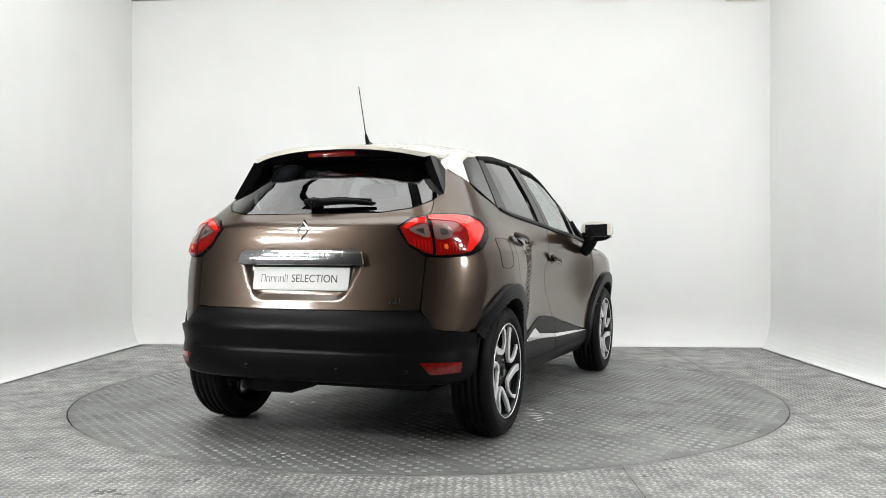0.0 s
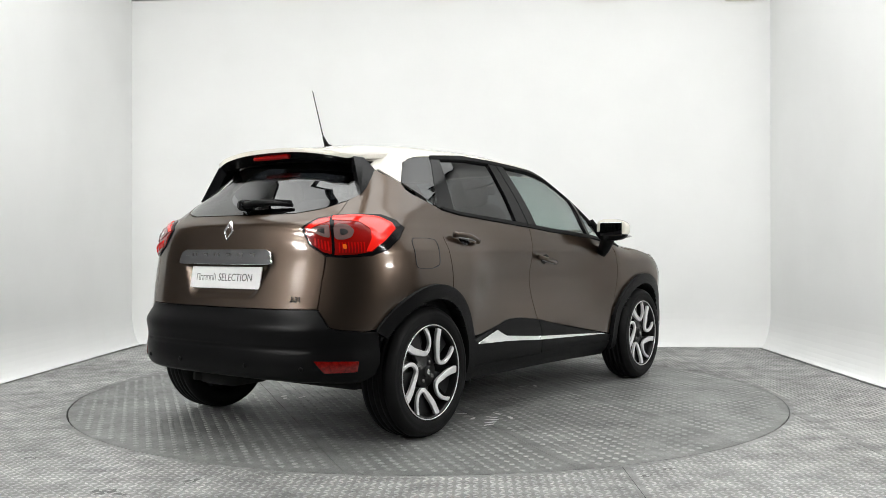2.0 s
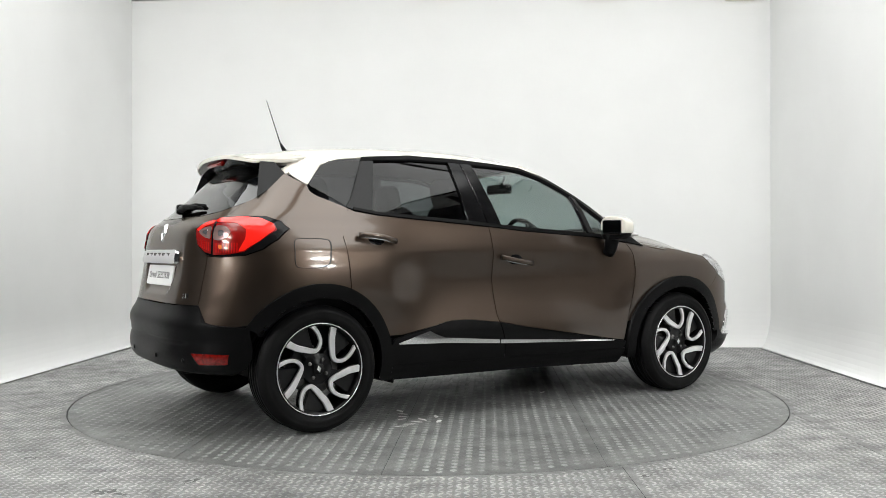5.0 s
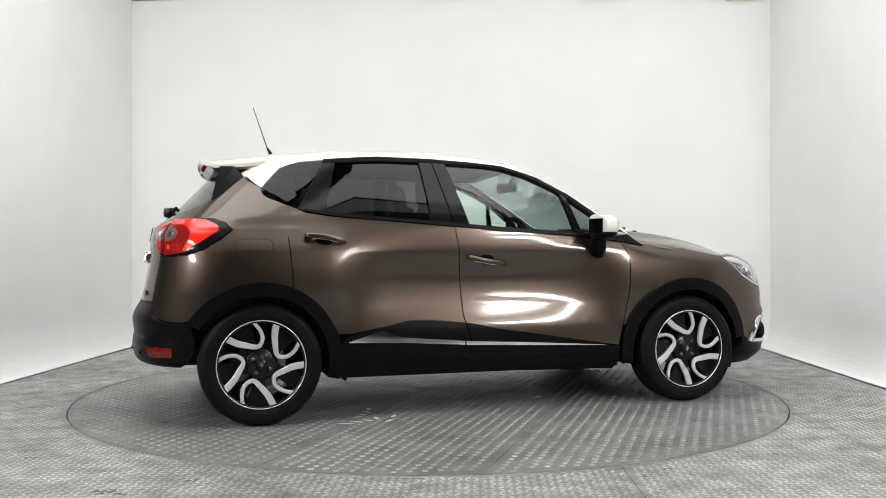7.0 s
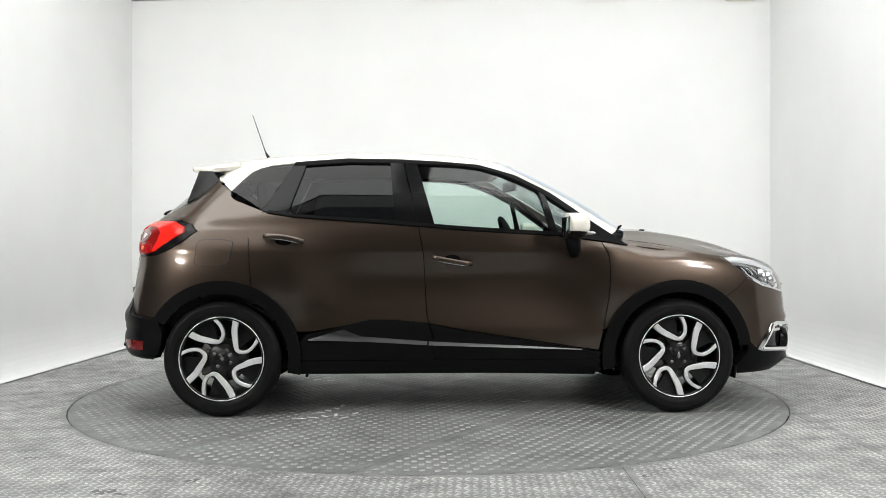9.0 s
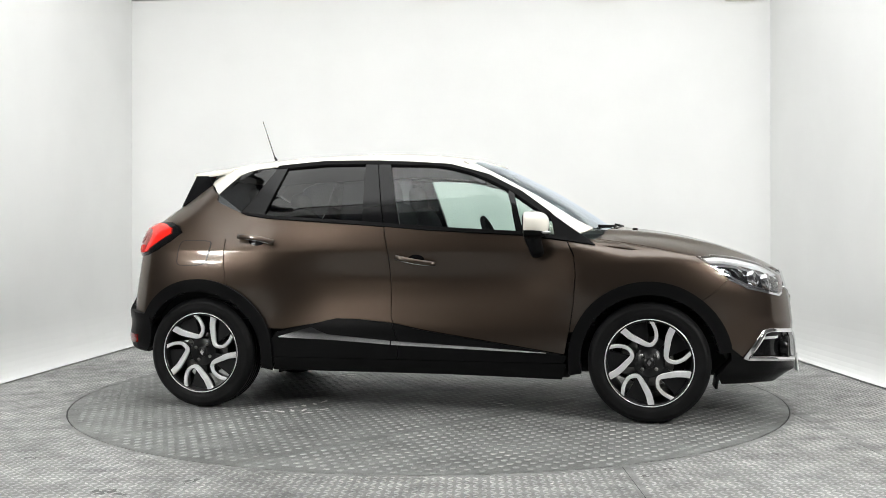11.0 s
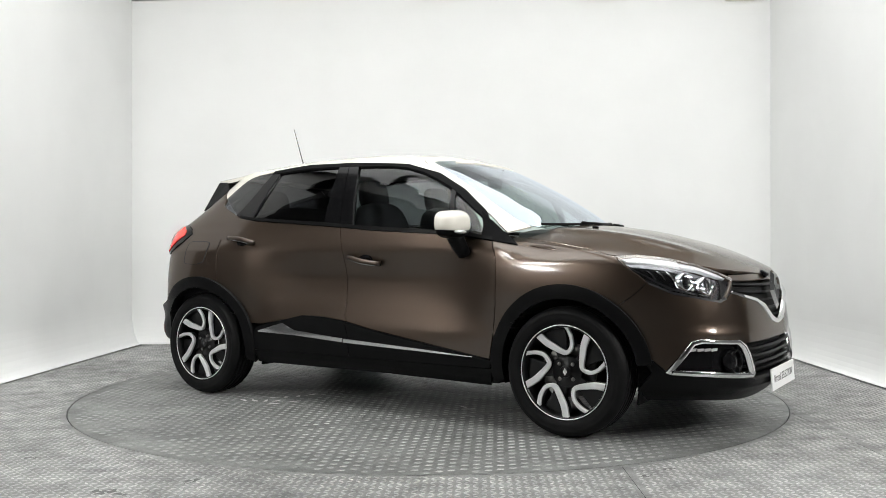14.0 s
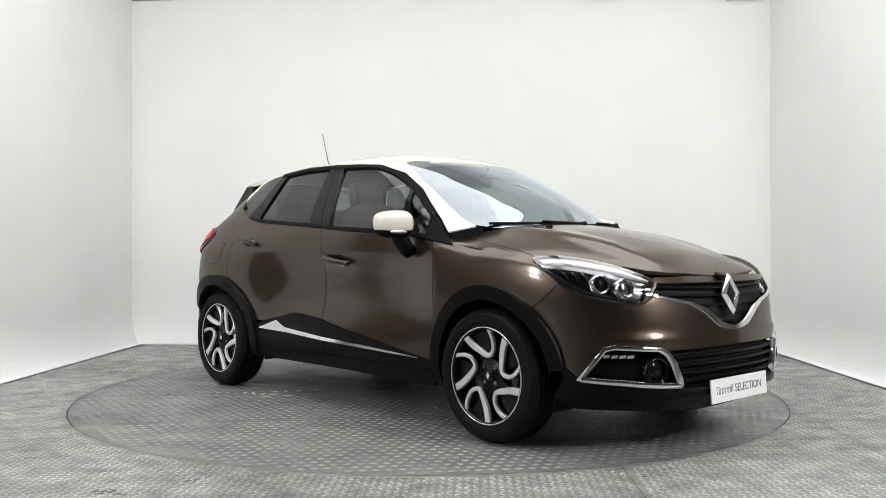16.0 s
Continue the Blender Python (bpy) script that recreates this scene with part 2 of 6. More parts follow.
# ================= cutting panels out of a surface =================
def clip_line(poly, axis, value, keep_above):
    out = []
    for a, b in zip(poly, poly[1:] + poly[:1]):
        da, db = a[axis] - value, b[axis] - value
        if not keep_above:
            da, db = -da, -db
        if da >= 0:
            out.append(a)
        if (da > 0 > db) or (da < 0 < db):
            k = da / (da - db)
            q = [a[0] + k * (b[0] - a[0]), a[1] + k * (b[1] - a[1])]
            q[axis] = value
            out.append(tuple(q))
    return out


def dense(poly, du, dv):
    out = []
    for a, b in zip(poly, poly[1:] + poly[:1]):
        n = max(1, int(math.ceil(max(abs(b[0] - a[0]) / du, abs(b[1] - a[1]) / dv))))
        out += [(a[0] + (b[0] - a[0]) * k / n, a[1] + (b[1] - a[1]) * k / n) for k in range(n)]
    return out


def rounded(poly, r=0.25, steps=3):
    """Rounds a polygon's corners by a share of its edges."""
    out = []
    n = len(poly)
    for i in range(n):
        p, q, t = (np.array(poly[(i + k) % n], float) for k in (-1, 0, 1))
        a, b = q + (p - q) * r, q + (t - q) * r
        for k in range(steps + 1):
            u = k / steps
            out.append(tuple((1 - u) ** 2 * a + 2 * u * (1 - u) * q + u * u * b))
    return out


def area2(poly):
    return sum(a[0] * b[1] - b[0] * a[1] for a, b in zip(poly, poly[1:] + poly[:1]))


def surface_normals(surf, uv, du=1e-3, dv=1e-3):
    u, v = uv.T
    a = surf(u + du, v) - surf(u - du, v)
    b = surf(u, v + dv) - surf(u, v - dv)
    n = np.cross(a, b)
    return n / np.maximum(np.linalg.norm(n, axis=1), 1e-12)[:, None]


def outward(surf):
    """The sign that turns a surface's normal out of the car."""
    return -1.0 if surf in (low_skin, high_skin) else 1.0


def cut_panel(surf, poly, du, dv, lift=0.0, edge=0.02, shape=None):
    """Vertices, faces and normals of the part of a surface inside poly (u, v), with a turned-in edge.
    shape(u, v): an added lift."""
    flip = outward(surf)
    poly = [tuple(map(float, q)) for q in poly]
    if area2(poly) < 0:
        poly = poly[::-1]
    us, vs = [q[0] for q in poly], [q[1] for q in poly]
    index, uv, faces = {}, [], []

    def vid(q):
        key = (round(q[0] * 20000), round(q[1] * 20000))
        if key not in index:
            index[key] = len(uv)
            uv.append(q)
        return index[key]
    for j in range(int(math.floor(min(vs) / dv)), int(math.ceil(max(vs) / dv))):
        strip = clip_line(clip_line(poly, 1, j * dv, True), 1, (j + 1) * dv, False)
        if len(strip) < 3:
            continue
        lo, hi = min(q[0] for q in strip), max(q[0] for q in strip)
        for i in range(int(math.floor(lo / du)), int(math.ceil(hi / du))):
            cell = clip_line(clip_line(strip, 0, i * du, True), 0, (i + 1) * du, False)
            ids = []
            for q in cell:
                k = vid(q)
                if k not in ids:
                    ids.append(k)
            if len(ids) > 2 and abs(area2([uv[k] for k in ids])) > 1e-9:
                faces.append(ids)
    uvs = np.array(uv)
    nor = surface_normals(surf, uvs) * flip
    add = lift + (shape(uvs[:, 0], uvs[:, 1]) if shape else 0.0)
    pts = surf(uvs[:, 0], uvs[:, 1]) + nor * (add[:, None] if np.ndim(add) else add)
    if shape:
        def raised(u, v):
            q = np.stack([u, v], -1)
            return surf(u, v) + surface_normals(surf, q) * flip * (lift + shape(u, v))[:, None]
        nor = surface_normals(raised, uvs) * flip
    verts, norms = [tuple(q) for q in pts], [tuple(q) for q in nor]
    if flip < 0:
        faces = [f[::-1] for f in faces]
    if edge:
        ring = np.array(dense(poly, du * 2, dv * 2))
        rn = surface_normals(surf, ring) * flip
        add = lift + (shape(ring[:, 0], ring[:, 1]) if shape else 0.0)
        top = surf(ring[:, 0], ring[:, 1]) + rn * (add[:, None] if np.ndim(add) else add)
        low = top - rn * edge
        along = np.roll(top, -1, 0) - np.roll(top, 1, 0)
        out = np.cross(along, rn) * flip
        out /= np.maximum(np.linalg.norm(out, axis=1), 1e-9)[:, None]
        n0, m = len(verts), len(ring)
        soft_n = out + rn * 0.6
        soft_n /= np.linalg.norm(soft_n, axis=1)[:, None]
        verts += [tuple(q) for q in top] + [tuple(q) for q in low]
        norms += [tuple(q) for q in soft_n] + [tuple(q) for q in out]
        for k in range(m):
            q = (n0 + k, n0 + m + k, n0 + m + (k + 1) % m, n0 + (k + 1) % m)
            faces.append(q if flip > 0 else q[::-1])
    return verts, faces, norms


def mesh_of(name, data, material, mirror=False):
    verts, faces, norms = data
    if mirror:
        verts = [(x, -y, z) for x, y, z in verts]
        norms = [(x, -y, z) for x, y, z in norms]
        faces = [f[::-1] for f in faces]
    me = bpy.data.meshes.new(name)
    me.from_pydata(verts, [], faces)
    me.polygons.foreach_set("use_smooth", [True] * len(me.polygons))
    me.normals_split_custom_set_from_vertices(norms)
    me.materials.append(material)
    return me


def panel(name, data, material, parent, label="", mirror=False):
    ob = new(name, mesh_of(name, data, material, mirror))
    ob.parent = parent
    return tagged(ob, label)


def low_skin(s, z):
    return skin(s, z)


def high_skin(s, z):
    return skin(s, z, True)


DS, DZ = 0.02, 0.02


def side_poly(points, upper=False, step=0.03):
    """(x, z) outline on the right flank to (s, z)."""
    q = np.array(dense([tuple(map(float, t)) for t in points], step, step))
    return list(zip(s_of_x(q[:, 0], q[:, 1], upper), q[:, 1]))


def end_poly(points, rear=False, upper=False, step=0.03):
    """(y, z) outline on the nose or tail to (s, z)."""
    q = np.array(dense([tuple(map(float, t)) for t in points], step, step))
    return list(zip(s_of_y(q[:, 0], q[:, 1], rear, upper), q[:, 1]))


def band(poly, w):
    """Inset of an outline by w towards its inside (for frames round panes)."""
    if area2(poly) < 0:
        poly = poly[::-1]
    out, n = [], len(poly)
    for i in range(n):
        p, q, t = (np.array(poly[(i + k) % n], float) for k in (-1, 0, 1))
        d1, d2 = (q - p) / max(np.linalg.norm(q - p), 1e-9), (t - q) / max(np.linalg.norm(t - q), 1e-9)
        n1, n2 = np.array([-d1[1], d1[0]]), np.array([-d2[1], d2[0]])
        m = n1 + n2
        m = m / max(m @ m, 0.35) * 2
        out.append(tuple(q + m * w))
    return poly, out


def frame_strip(surf, convert, poly, w, lift, depth, step=0.025):
    """A thin raised band along the inside of an outline: verts, faces, normals."""
    flip = outward(surf)
    outer, inner = band([tuple(map(float, t)) for t in poly], w)
    o, i2 = [], []
    for k in range(len(outer)):
        a, b = np.array(outer[k]), np.array(outer[(k + 1) % len(outer)])
        c, d = np.array(inner[k]), np.array(inner[(k + 1) % len(outer)])
        n = max(1, int(np.ceil(np.linalg.norm(b - a) / step)))
        for j in range(n):
            o.append(a + (b - a) * j / n)
            i2.append(c + (d - c) * j / n)
    rows = []
    for q in (np.array(o), np.array(i2)):
        uv = np.array(convert(q))
        nn = surface_normals(surf, uv) * flip
        p = surf(uv[:, 0], uv[:, 1])
        rows.append((p, nn))
    (po, no), (pi, ni) = rows
    m = len(po)
    verts = np.concatenate([po + no * (lift - depth), po + no * lift, pi + ni * lift, pi + ni * (lift - depth)])
    side = pi - po
    side /= np.maximum(np.linalg.norm(side, axis=1), 1e-9)[:, None]
    norms = np.concatenate([-side, no - 0.5 * side, ni + 0.5 * side, side])
    norms /= np.linalg.norm(norms, axis=1)[:, None]
    faces = []
    sense = np.sum(np.cross(np.roll(po, -1, 0) - po, pi - po) * no)
    for r in range(3):
        for k in range(m):
            q = (r * m + k, r * m + (k + 1) % m, (r + 1) * m + (k + 1) % m, (r + 1) * m + k)
            faces.append(q if sense > 0 else q[::-1])
    return [tuple(v) for v in verts], faces, [tuple(v) for v in norms]


# ================= the studio =================
def coved_wall(name, a, b, height, label):
    """A wall from a to b (plan), standing behind a curved white cove that rises from the floor's edge."""
    a, b = Vector((*a, 0)), Vector((*b, 0))
    d = (b - a).normalized()
    out = Vector((-d.y, d.x, 0))
    prof = [(0.0, 0.0), (0.03, 0.0)]
    r, rise = 0.15, 0.38
    prof += [(0.03 + r * math.sin(k * math.pi / 20), rise - rise * math.cos(k * math.pi / 20)) for k in range(1, 11)]
    prof += [(0.03 + r, 1.5), (0.03 + r, height), (0.03 + r + 0.12, height), (0.03 + r + 0.12, -0.02), (0.0, -0.02)]
    bm = bmesh.new()
    ext = 0.19
    rows = []
    for o, z in prof:
        rows.append([bm.verts.new(a + out * o - d * min(o, ext) * 1.09 + Vector((0, 0, z))), bm.verts.new(b + out * o + d * min(o, ext) * 1.09 + Vector((0, 0, z)))])
    for k in range(len(rows)):
        r0, r1 = rows[k], rows[(k + 1) % len(rows)]
        bm.faces.new((r0[0], r0[1], r1[1], r1[0]))
    bmesh.ops.recalc_face_normals(bm, faces=bm.faces[:])
    ob = part(name, bm, WALL_WHITE, None, label, smooth=False)
    return tagged(ob, category="wall", kind="structure")


def build_room():
    bl, br = (-2.886, 2.985), (3.16, 2.555)
    fl, fr = (-3.016, 0.0), (3.026, -1.05)
    coved_wall("wall_north", bl, br, 3.5, "white painted studio back wall with curved cove")
    coved_wall("wall_west", fl, bl, 3.5, "white painted studio side wall with curved cove")
    coved_wall("wall_east", br, fr, 3.5, "white painted studio side wall with curved cove")
    # steel floor with a round hole for the turntable
    bm = bmesh.new()
    ring_r = 2.243
    n = 128
    inner = [bm.verts.new((ring_r * math.cos(k * math.tau / n), ring_r * math.sin(k * math.tau / n), 0)) for k in range(n)]
    low = [bm.verts.new((v.co.x, v.co.y, -0.05)) for v in inner]
    for k in range(n):
        bm.faces.new((inner[k], low[k], low[(k + 1) % n], inner[(k + 1) % n]))
    corners = [Vector((4.4, 3.4, 0)), Vector((-4.4, 3.4, 0)), Vector((-4.4, -3.05, 0)), Vector((4.4, -3.05, 0))]
    outer = []
    for k in range(n):
        a = k * math.tau / n
        d = Vector((math.cos(a), math.sin(a), 0))
        best = 99
        for p, q in zip(corners, corners[1:] + corners[:1]):
            e = q - p
            det = d.x * -e.y + e.x * d.y
            if abs(det) > 1e-9:
                t = (p.x * -e.y + e.x * p.y) / det
                u = (d.x * p.y - d.y * p.x) / det
                if t > 0 and -1e-6 <= u <= 1 + 1e-6:
                    best = min(best, t)
        outer.append(bm.verts.new(d * best))
    cvs = [bm.verts.new(c) for c in corners]
    for k in range(n):
        bm.faces.new((inner[k], inner[(k + 1) % n], outer[(k + 1) % n], outer[k]))
    bmesh.ops.triangulate(bm, faces=bm.faces[:])
    # fill the corner triangles
    for c, cv in zip(corners, cvs):
        near = sorted(outer, key=lambda v: abs(math.remainder(math.atan2(v.co.y, v.co.x) - math.atan2(c.y, c.x), math.tau)))[:2]
        if (near[0].co - cv.co).length > 1e-4 and (near[1].co - cv.co).length > 1e-4:
            f = bm.faces.new((near[0], near[1], cv))
            f.normal_update()
            if f.normal.z < 0:
                f.normal_flip()
    floor = part("floor", bm, FLOOR_STEEL, None, "grey worn steel tread plate studio floor", smooth=False)
    tagged(floor, category="floor", kind="structure")
    # dark pit under the table
    bm = bmesh.new()
    bmesh.ops.create_circle(bm, cap_ends=True, segments=64, radius=2.5, matrix=Matrix.Translation((0, 0, -0.05)))
    tagged(part("floor_pit", bm, UNDER, None, "dark pit below the turntable", smooth=False), category="floor", kind="structure")
    # the unlit hall behind the camera and its roof
    def slab(name, x0, x1, y0, y1, z0, z1, m, label, cat):
        tagged(part(name, box_bm(x0, x1, y0, y1, z0, z1), m, None, label, smooth=False), category=cat, kind="structure")
    slab("wall_south", -4.4, 4.4, -9.1, -9.0, 0, 4.6, HALL_GREY, "dark grey hall wall behind the camera", "wall")
    slab("wall_hall_west", -4.5, -4.4, -9.0, -0.15, 0, 4.6, HALL_GREY, "dark grey hall side wall", "wall")
    slab("floor_hall", -4.4, 4.4, -9.0, -3.05, -0.03, 0, HALL_FLOOR, "dark concrete hall floor beyond the steel plates", "floor")
    slab("wall_hall_east", 4.4, 4.5, -9.0, -1.25, 0, 4.6, HALL_GREY, "dark grey hall side wall", "wall")
    slab("wall_return_west", -4.4, -3.24, -0.25, -0.15, 0, 4.6, HALL_GREY, "dark grey hall return wall", "wall")
    slab("wall_return_east", 3.25, 4.4, -1.35, -1.25, 0, 4.6, HALL_GREY, "dark grey hall return wall", "wall")
    slab("ceiling", -4.5, 4.5, -9.1, 3.6, 4.6, 4.7, HALL_GREY, "dark grey hall ceiling", "ceiling")
    slab("ceiling_studio", -3.7, 3.7, -3.4, 3.4, 4.5, 4.56, WALL_WHITE, "white painted studio ceiling", "ceiling")
    # The two side boards are added out of view to whiten the windscreen's reflection.
    slab("wall_bounce_east", 3.30, 3.46, -1.05, 3.19, 3.52, 4.6, WALL_WHITE, "unseen white board above the side wall, added to bounce light", "wall")
    slab("wall_bounce_west", -3.44, -3.28, 0.0, 3.19, 3.52, 4.6, WALL_WHITE, "unseen white board above the side wall, added to bounce light", "wall")
    slab("wall_valance_north", -3.6, 3.8, 3.19, 3.42, 3.52, 4.6, WALL_WHITE, "white valance above the back wall", "wall")


def light_stand(x, y, heights):
    """Floor stand with tube fittings one above another, turned to the turntable."""
    stand = new("light_stand")
    tagged(stand, "black floor stand with three rows of fluorescent tubes", "studio light", "light stands")
    turn = math.atan2(x, -y)
    for xx in (-0.3, 0.3):
        part("post", tube_bm([(xx, 0.10, 0.02), (xx, 0.10, heights[-1] + 0.25)], 0.02), GLOSS_BLACK, stand)
        part("foot", box_bm(xx - 0.03, xx + 0.03, -0.30, 0.40, 0.0, 0.035, 0.008), GLOSS_BLACK, stand, smooth=False)
    for z in heights:
        tilt = Matrix.Rotation(math.atan2(z - 0.7, math.hypot(x, y)), 4, "X")
        place = Matrix.Translation((0, 0, z)) @ tilt
        bm = box_bm(-0.36, 0.36, 0.07, 0.10, -0.09, 0.09, 0.01)
        bmesh.ops.transform(bm, matrix=place, verts=bm.verts)
        part("tray", bm, GLOSS_BLACK, stand, smooth=False)
        bm = tube_bm([(-0.28, 0, 0), (0.28, 0, 0)], 0.055, 16)
        bmesh.ops.transform(bm, matrix=place, verts=bm.verts)
        part("tube", bm, GLOW_FRONT, stand, "glowing tube")
    stand.matrix_world = pose(x, y, 0, 0, 0, math.degrees(turn) + 180)
    return stand


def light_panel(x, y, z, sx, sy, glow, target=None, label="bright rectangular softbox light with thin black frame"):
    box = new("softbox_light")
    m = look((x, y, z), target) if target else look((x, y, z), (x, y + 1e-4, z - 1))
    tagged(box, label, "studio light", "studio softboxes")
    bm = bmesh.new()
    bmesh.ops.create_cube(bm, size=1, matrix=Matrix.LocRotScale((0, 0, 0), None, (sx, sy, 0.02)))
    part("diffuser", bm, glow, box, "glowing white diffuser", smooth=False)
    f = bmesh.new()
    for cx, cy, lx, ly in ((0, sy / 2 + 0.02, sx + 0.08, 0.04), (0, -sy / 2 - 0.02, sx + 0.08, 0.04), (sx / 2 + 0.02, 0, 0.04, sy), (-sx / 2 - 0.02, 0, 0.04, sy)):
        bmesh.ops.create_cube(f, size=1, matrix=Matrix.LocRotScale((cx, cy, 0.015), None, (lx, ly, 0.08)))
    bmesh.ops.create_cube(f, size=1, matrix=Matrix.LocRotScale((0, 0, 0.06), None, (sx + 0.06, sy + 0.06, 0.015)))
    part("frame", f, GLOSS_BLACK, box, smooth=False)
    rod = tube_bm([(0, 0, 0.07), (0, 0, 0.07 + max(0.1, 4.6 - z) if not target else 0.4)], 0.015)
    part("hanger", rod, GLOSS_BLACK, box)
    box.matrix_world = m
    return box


WALL_WHITE = vary(mat("white_wall_paint", (0.85, 0.852, 0.845), 0.55), 1.3, 0.97, 1.02, 0.08, 60)


def worn_steel(name, colour, rough, metal, patch, dirt, dirt_scale):
    """Trodden steel: wide cloudy wear, hand-sized grime and fine scratches between the treads."""
    m = mat(name, colour, rough, metal)
    b = m.node_tree.nodes["Principled BSDF"]
    tc = node(m, "ShaderNodeTexCoord")
    wide_n = node(m, "ShaderNodeTexNoise", Scale=patch, Detail=4.0)
    mid_n = node(m, "ShaderNodeTexNoise", Scale=dirt_scale, Detail=8.0, Roughness=0.68)
    fine_n = node(m, "ShaderNodeTexNoise", Scale=95.0, Detail=4.0, Roughness=0.7)
    total = None
    for n, lo, hi in ((wide_n, 0.80, 1.16), (mid_n, 1.0 - dirt, 1.0 + 0.5 * dirt), (fine_n, 0.72, 1.24)):
        link(m, tc.outputs["Object"], n.inputs["Vector"])
        r = node(m, "ShaderNodeMapRange")
        r.inputs["From Min"].default_value, r.inputs["From Max"].default_value = 0.32, 0.66
        r.inputs["To Min"].default_value, r.inputs["To Max"].default_value = lo, hi
        link(m, n.outputs["Fac"], r.inputs["Value"])
        if total is None:
            total = r.outputs["Result"]
        else:
            mul = m.node_tree.nodes.new("ShaderNodeMath")
            mul.operation = "MULTIPLY"
            link(m, total, mul.inputs[0])
            link(m, r.outputs["Result"], mul.inputs[1])
            total = mul.outputs[0]
    sc = m.node_tree.nodes.new("ShaderNodeVectorMath")
    sc.operation = "SCALE"
    sc.inputs[0].default_value = colour
    link(m, total, sc.inputs["Scale"])
    link(m, sc.outputs["Vector"], b.inputs["Base Color"])
    rr = node(m, "ShaderNodeMapRange")
    rr.inputs["From Min"].default_value, rr.inputs["From Max"].default_value = 0.3, 0.7
    rr.inputs["To Min"].default_value, rr.inputs["To Max"].default_value = rough + 0.14, rough - 0.10
    link(m, mid_n.outputs["Fac"], rr.inputs["Value"])
    link(m, rr.outputs["Result"], b.inputs["Roughness"])
    bp = node(m, "ShaderNodeBump", Strength=0.3, Distance=0.002)
    link(m, fine_n.outputs["Fac"], bp.inputs["Height"])
    link(m, bp.outputs["Normal"], b.inputs["Normal"])
    return m


FLOOR_STEEL = worn_steel("worn_tread_steel", (0.24, 0.243, 0.24), 0.55, 0.25, 0.9, 0.38, 6.0)
DISC_STEEL = worn_steel("turntable_steel", (0.20, 0.205, 0.201), 0.48, 0.35, 0.8, 0.28, 4.0)
HALL_FLOOR = vary(mat("dark_hall_concrete", (0.06, 0.06, 0.06), 0.7), 1.5, 0.8, 1.2, 0.2, 60)
HALL_GREY = vary(mat("dark_hall_paint", (0.07, 0.07, 0.072), 0.8), 2, 0.9, 1.1)
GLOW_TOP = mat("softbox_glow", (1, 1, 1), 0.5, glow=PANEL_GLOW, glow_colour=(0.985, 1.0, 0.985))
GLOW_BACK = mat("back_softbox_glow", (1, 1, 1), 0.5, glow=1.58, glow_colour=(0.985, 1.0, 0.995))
GLOW_FRONT = mat("front_light_glow", (1, 1, 1), 0.5, glow=170.0, glow_colour=(1.0, 1.0, 0.97))
build_room()
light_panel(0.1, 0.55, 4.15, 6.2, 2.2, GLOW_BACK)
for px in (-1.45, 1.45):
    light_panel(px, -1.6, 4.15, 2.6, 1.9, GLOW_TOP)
light_stand(-3.3, -3.35, (1.75, 2.45, 3.15))
light_stand(3.05, -3.65, (1.75, 2.45, 3.15))

# ---- tread studs ----
def stud_mesh(name, spots, angle, a, b, h, z0):
    """Low lozenges with a flat top at every spot (n, 2), all turned by angle."""
    ring = np.array([(1, 0), (0.35, 0.8), (-0.35, 0.8), (-1, 0), (-0.35, -0.8), (0.35, -0.8)], float) * (a, b)
    c, s = math.cos(angle), math.sin(angle)
    ring = ring @ np.array([[c, s], [-s, c]])
    n = len(spots)
    base = np.concatenate([ring, ring * 0.72])
    xy = spots[:, None, :] + base[None]
    z = np.broadcast_to(np.r_[np.full(6, z0 - 0.0005), np.full(6, z0 + h)], (n, 12))
    verts = np.concatenate([xy, z[..., None]], -1).reshape(-1, 3)
    one = [(k, (k + 1) % 6, 6 + (k + 1) % 6) for k in range(6)] + [(k, 6 + (k + 1) % 6, 6 + k) for k in range(6)] + [(6, 7, 8), (6, 8, 9), (6, 9, 10), (6, 10, 11)]
    faces = (np.array(one)[None] + 12 * np.arange(n)[:, None, None]).reshape(-1, 3)
    me = bpy.data.meshes.new(name)
    me.from_pydata(verts.tolist(), [], faces.tolist())
    return me


def lattice(reach, pu, pv, angle):
    """Staggered rows of spots over a square of the given reach."""
    nu, nv = int(reach / pu) + 1, int(reach / pv) + 1
    i, j = np.meshgrid(np.arange(-nu, nu + 1), np.arange(-nv, nv + 1))
    u, v = (i + 0.5 * (j % 2)) * pu, j * pv
    c, s = math.cos(angle), math.sin(angle)
    return np.stack([c * u - s * v, s * u + c * v], -1).reshape(-1, 2)


def studs(name, spots, angle, a, b, h, z0, material, parent, label):
    me = stud_mesh(name, spots, angle, a, b, h, z0)
    me.materials.append(material)
    ob = new(name, me)
    ob.parent = parent
    return tagged(ob, label, kind="stuff")


SEAM_TURN = math.radians(55)
SEAMS = (-2.3, -0.905, 0.06, 1.03, 2.3)


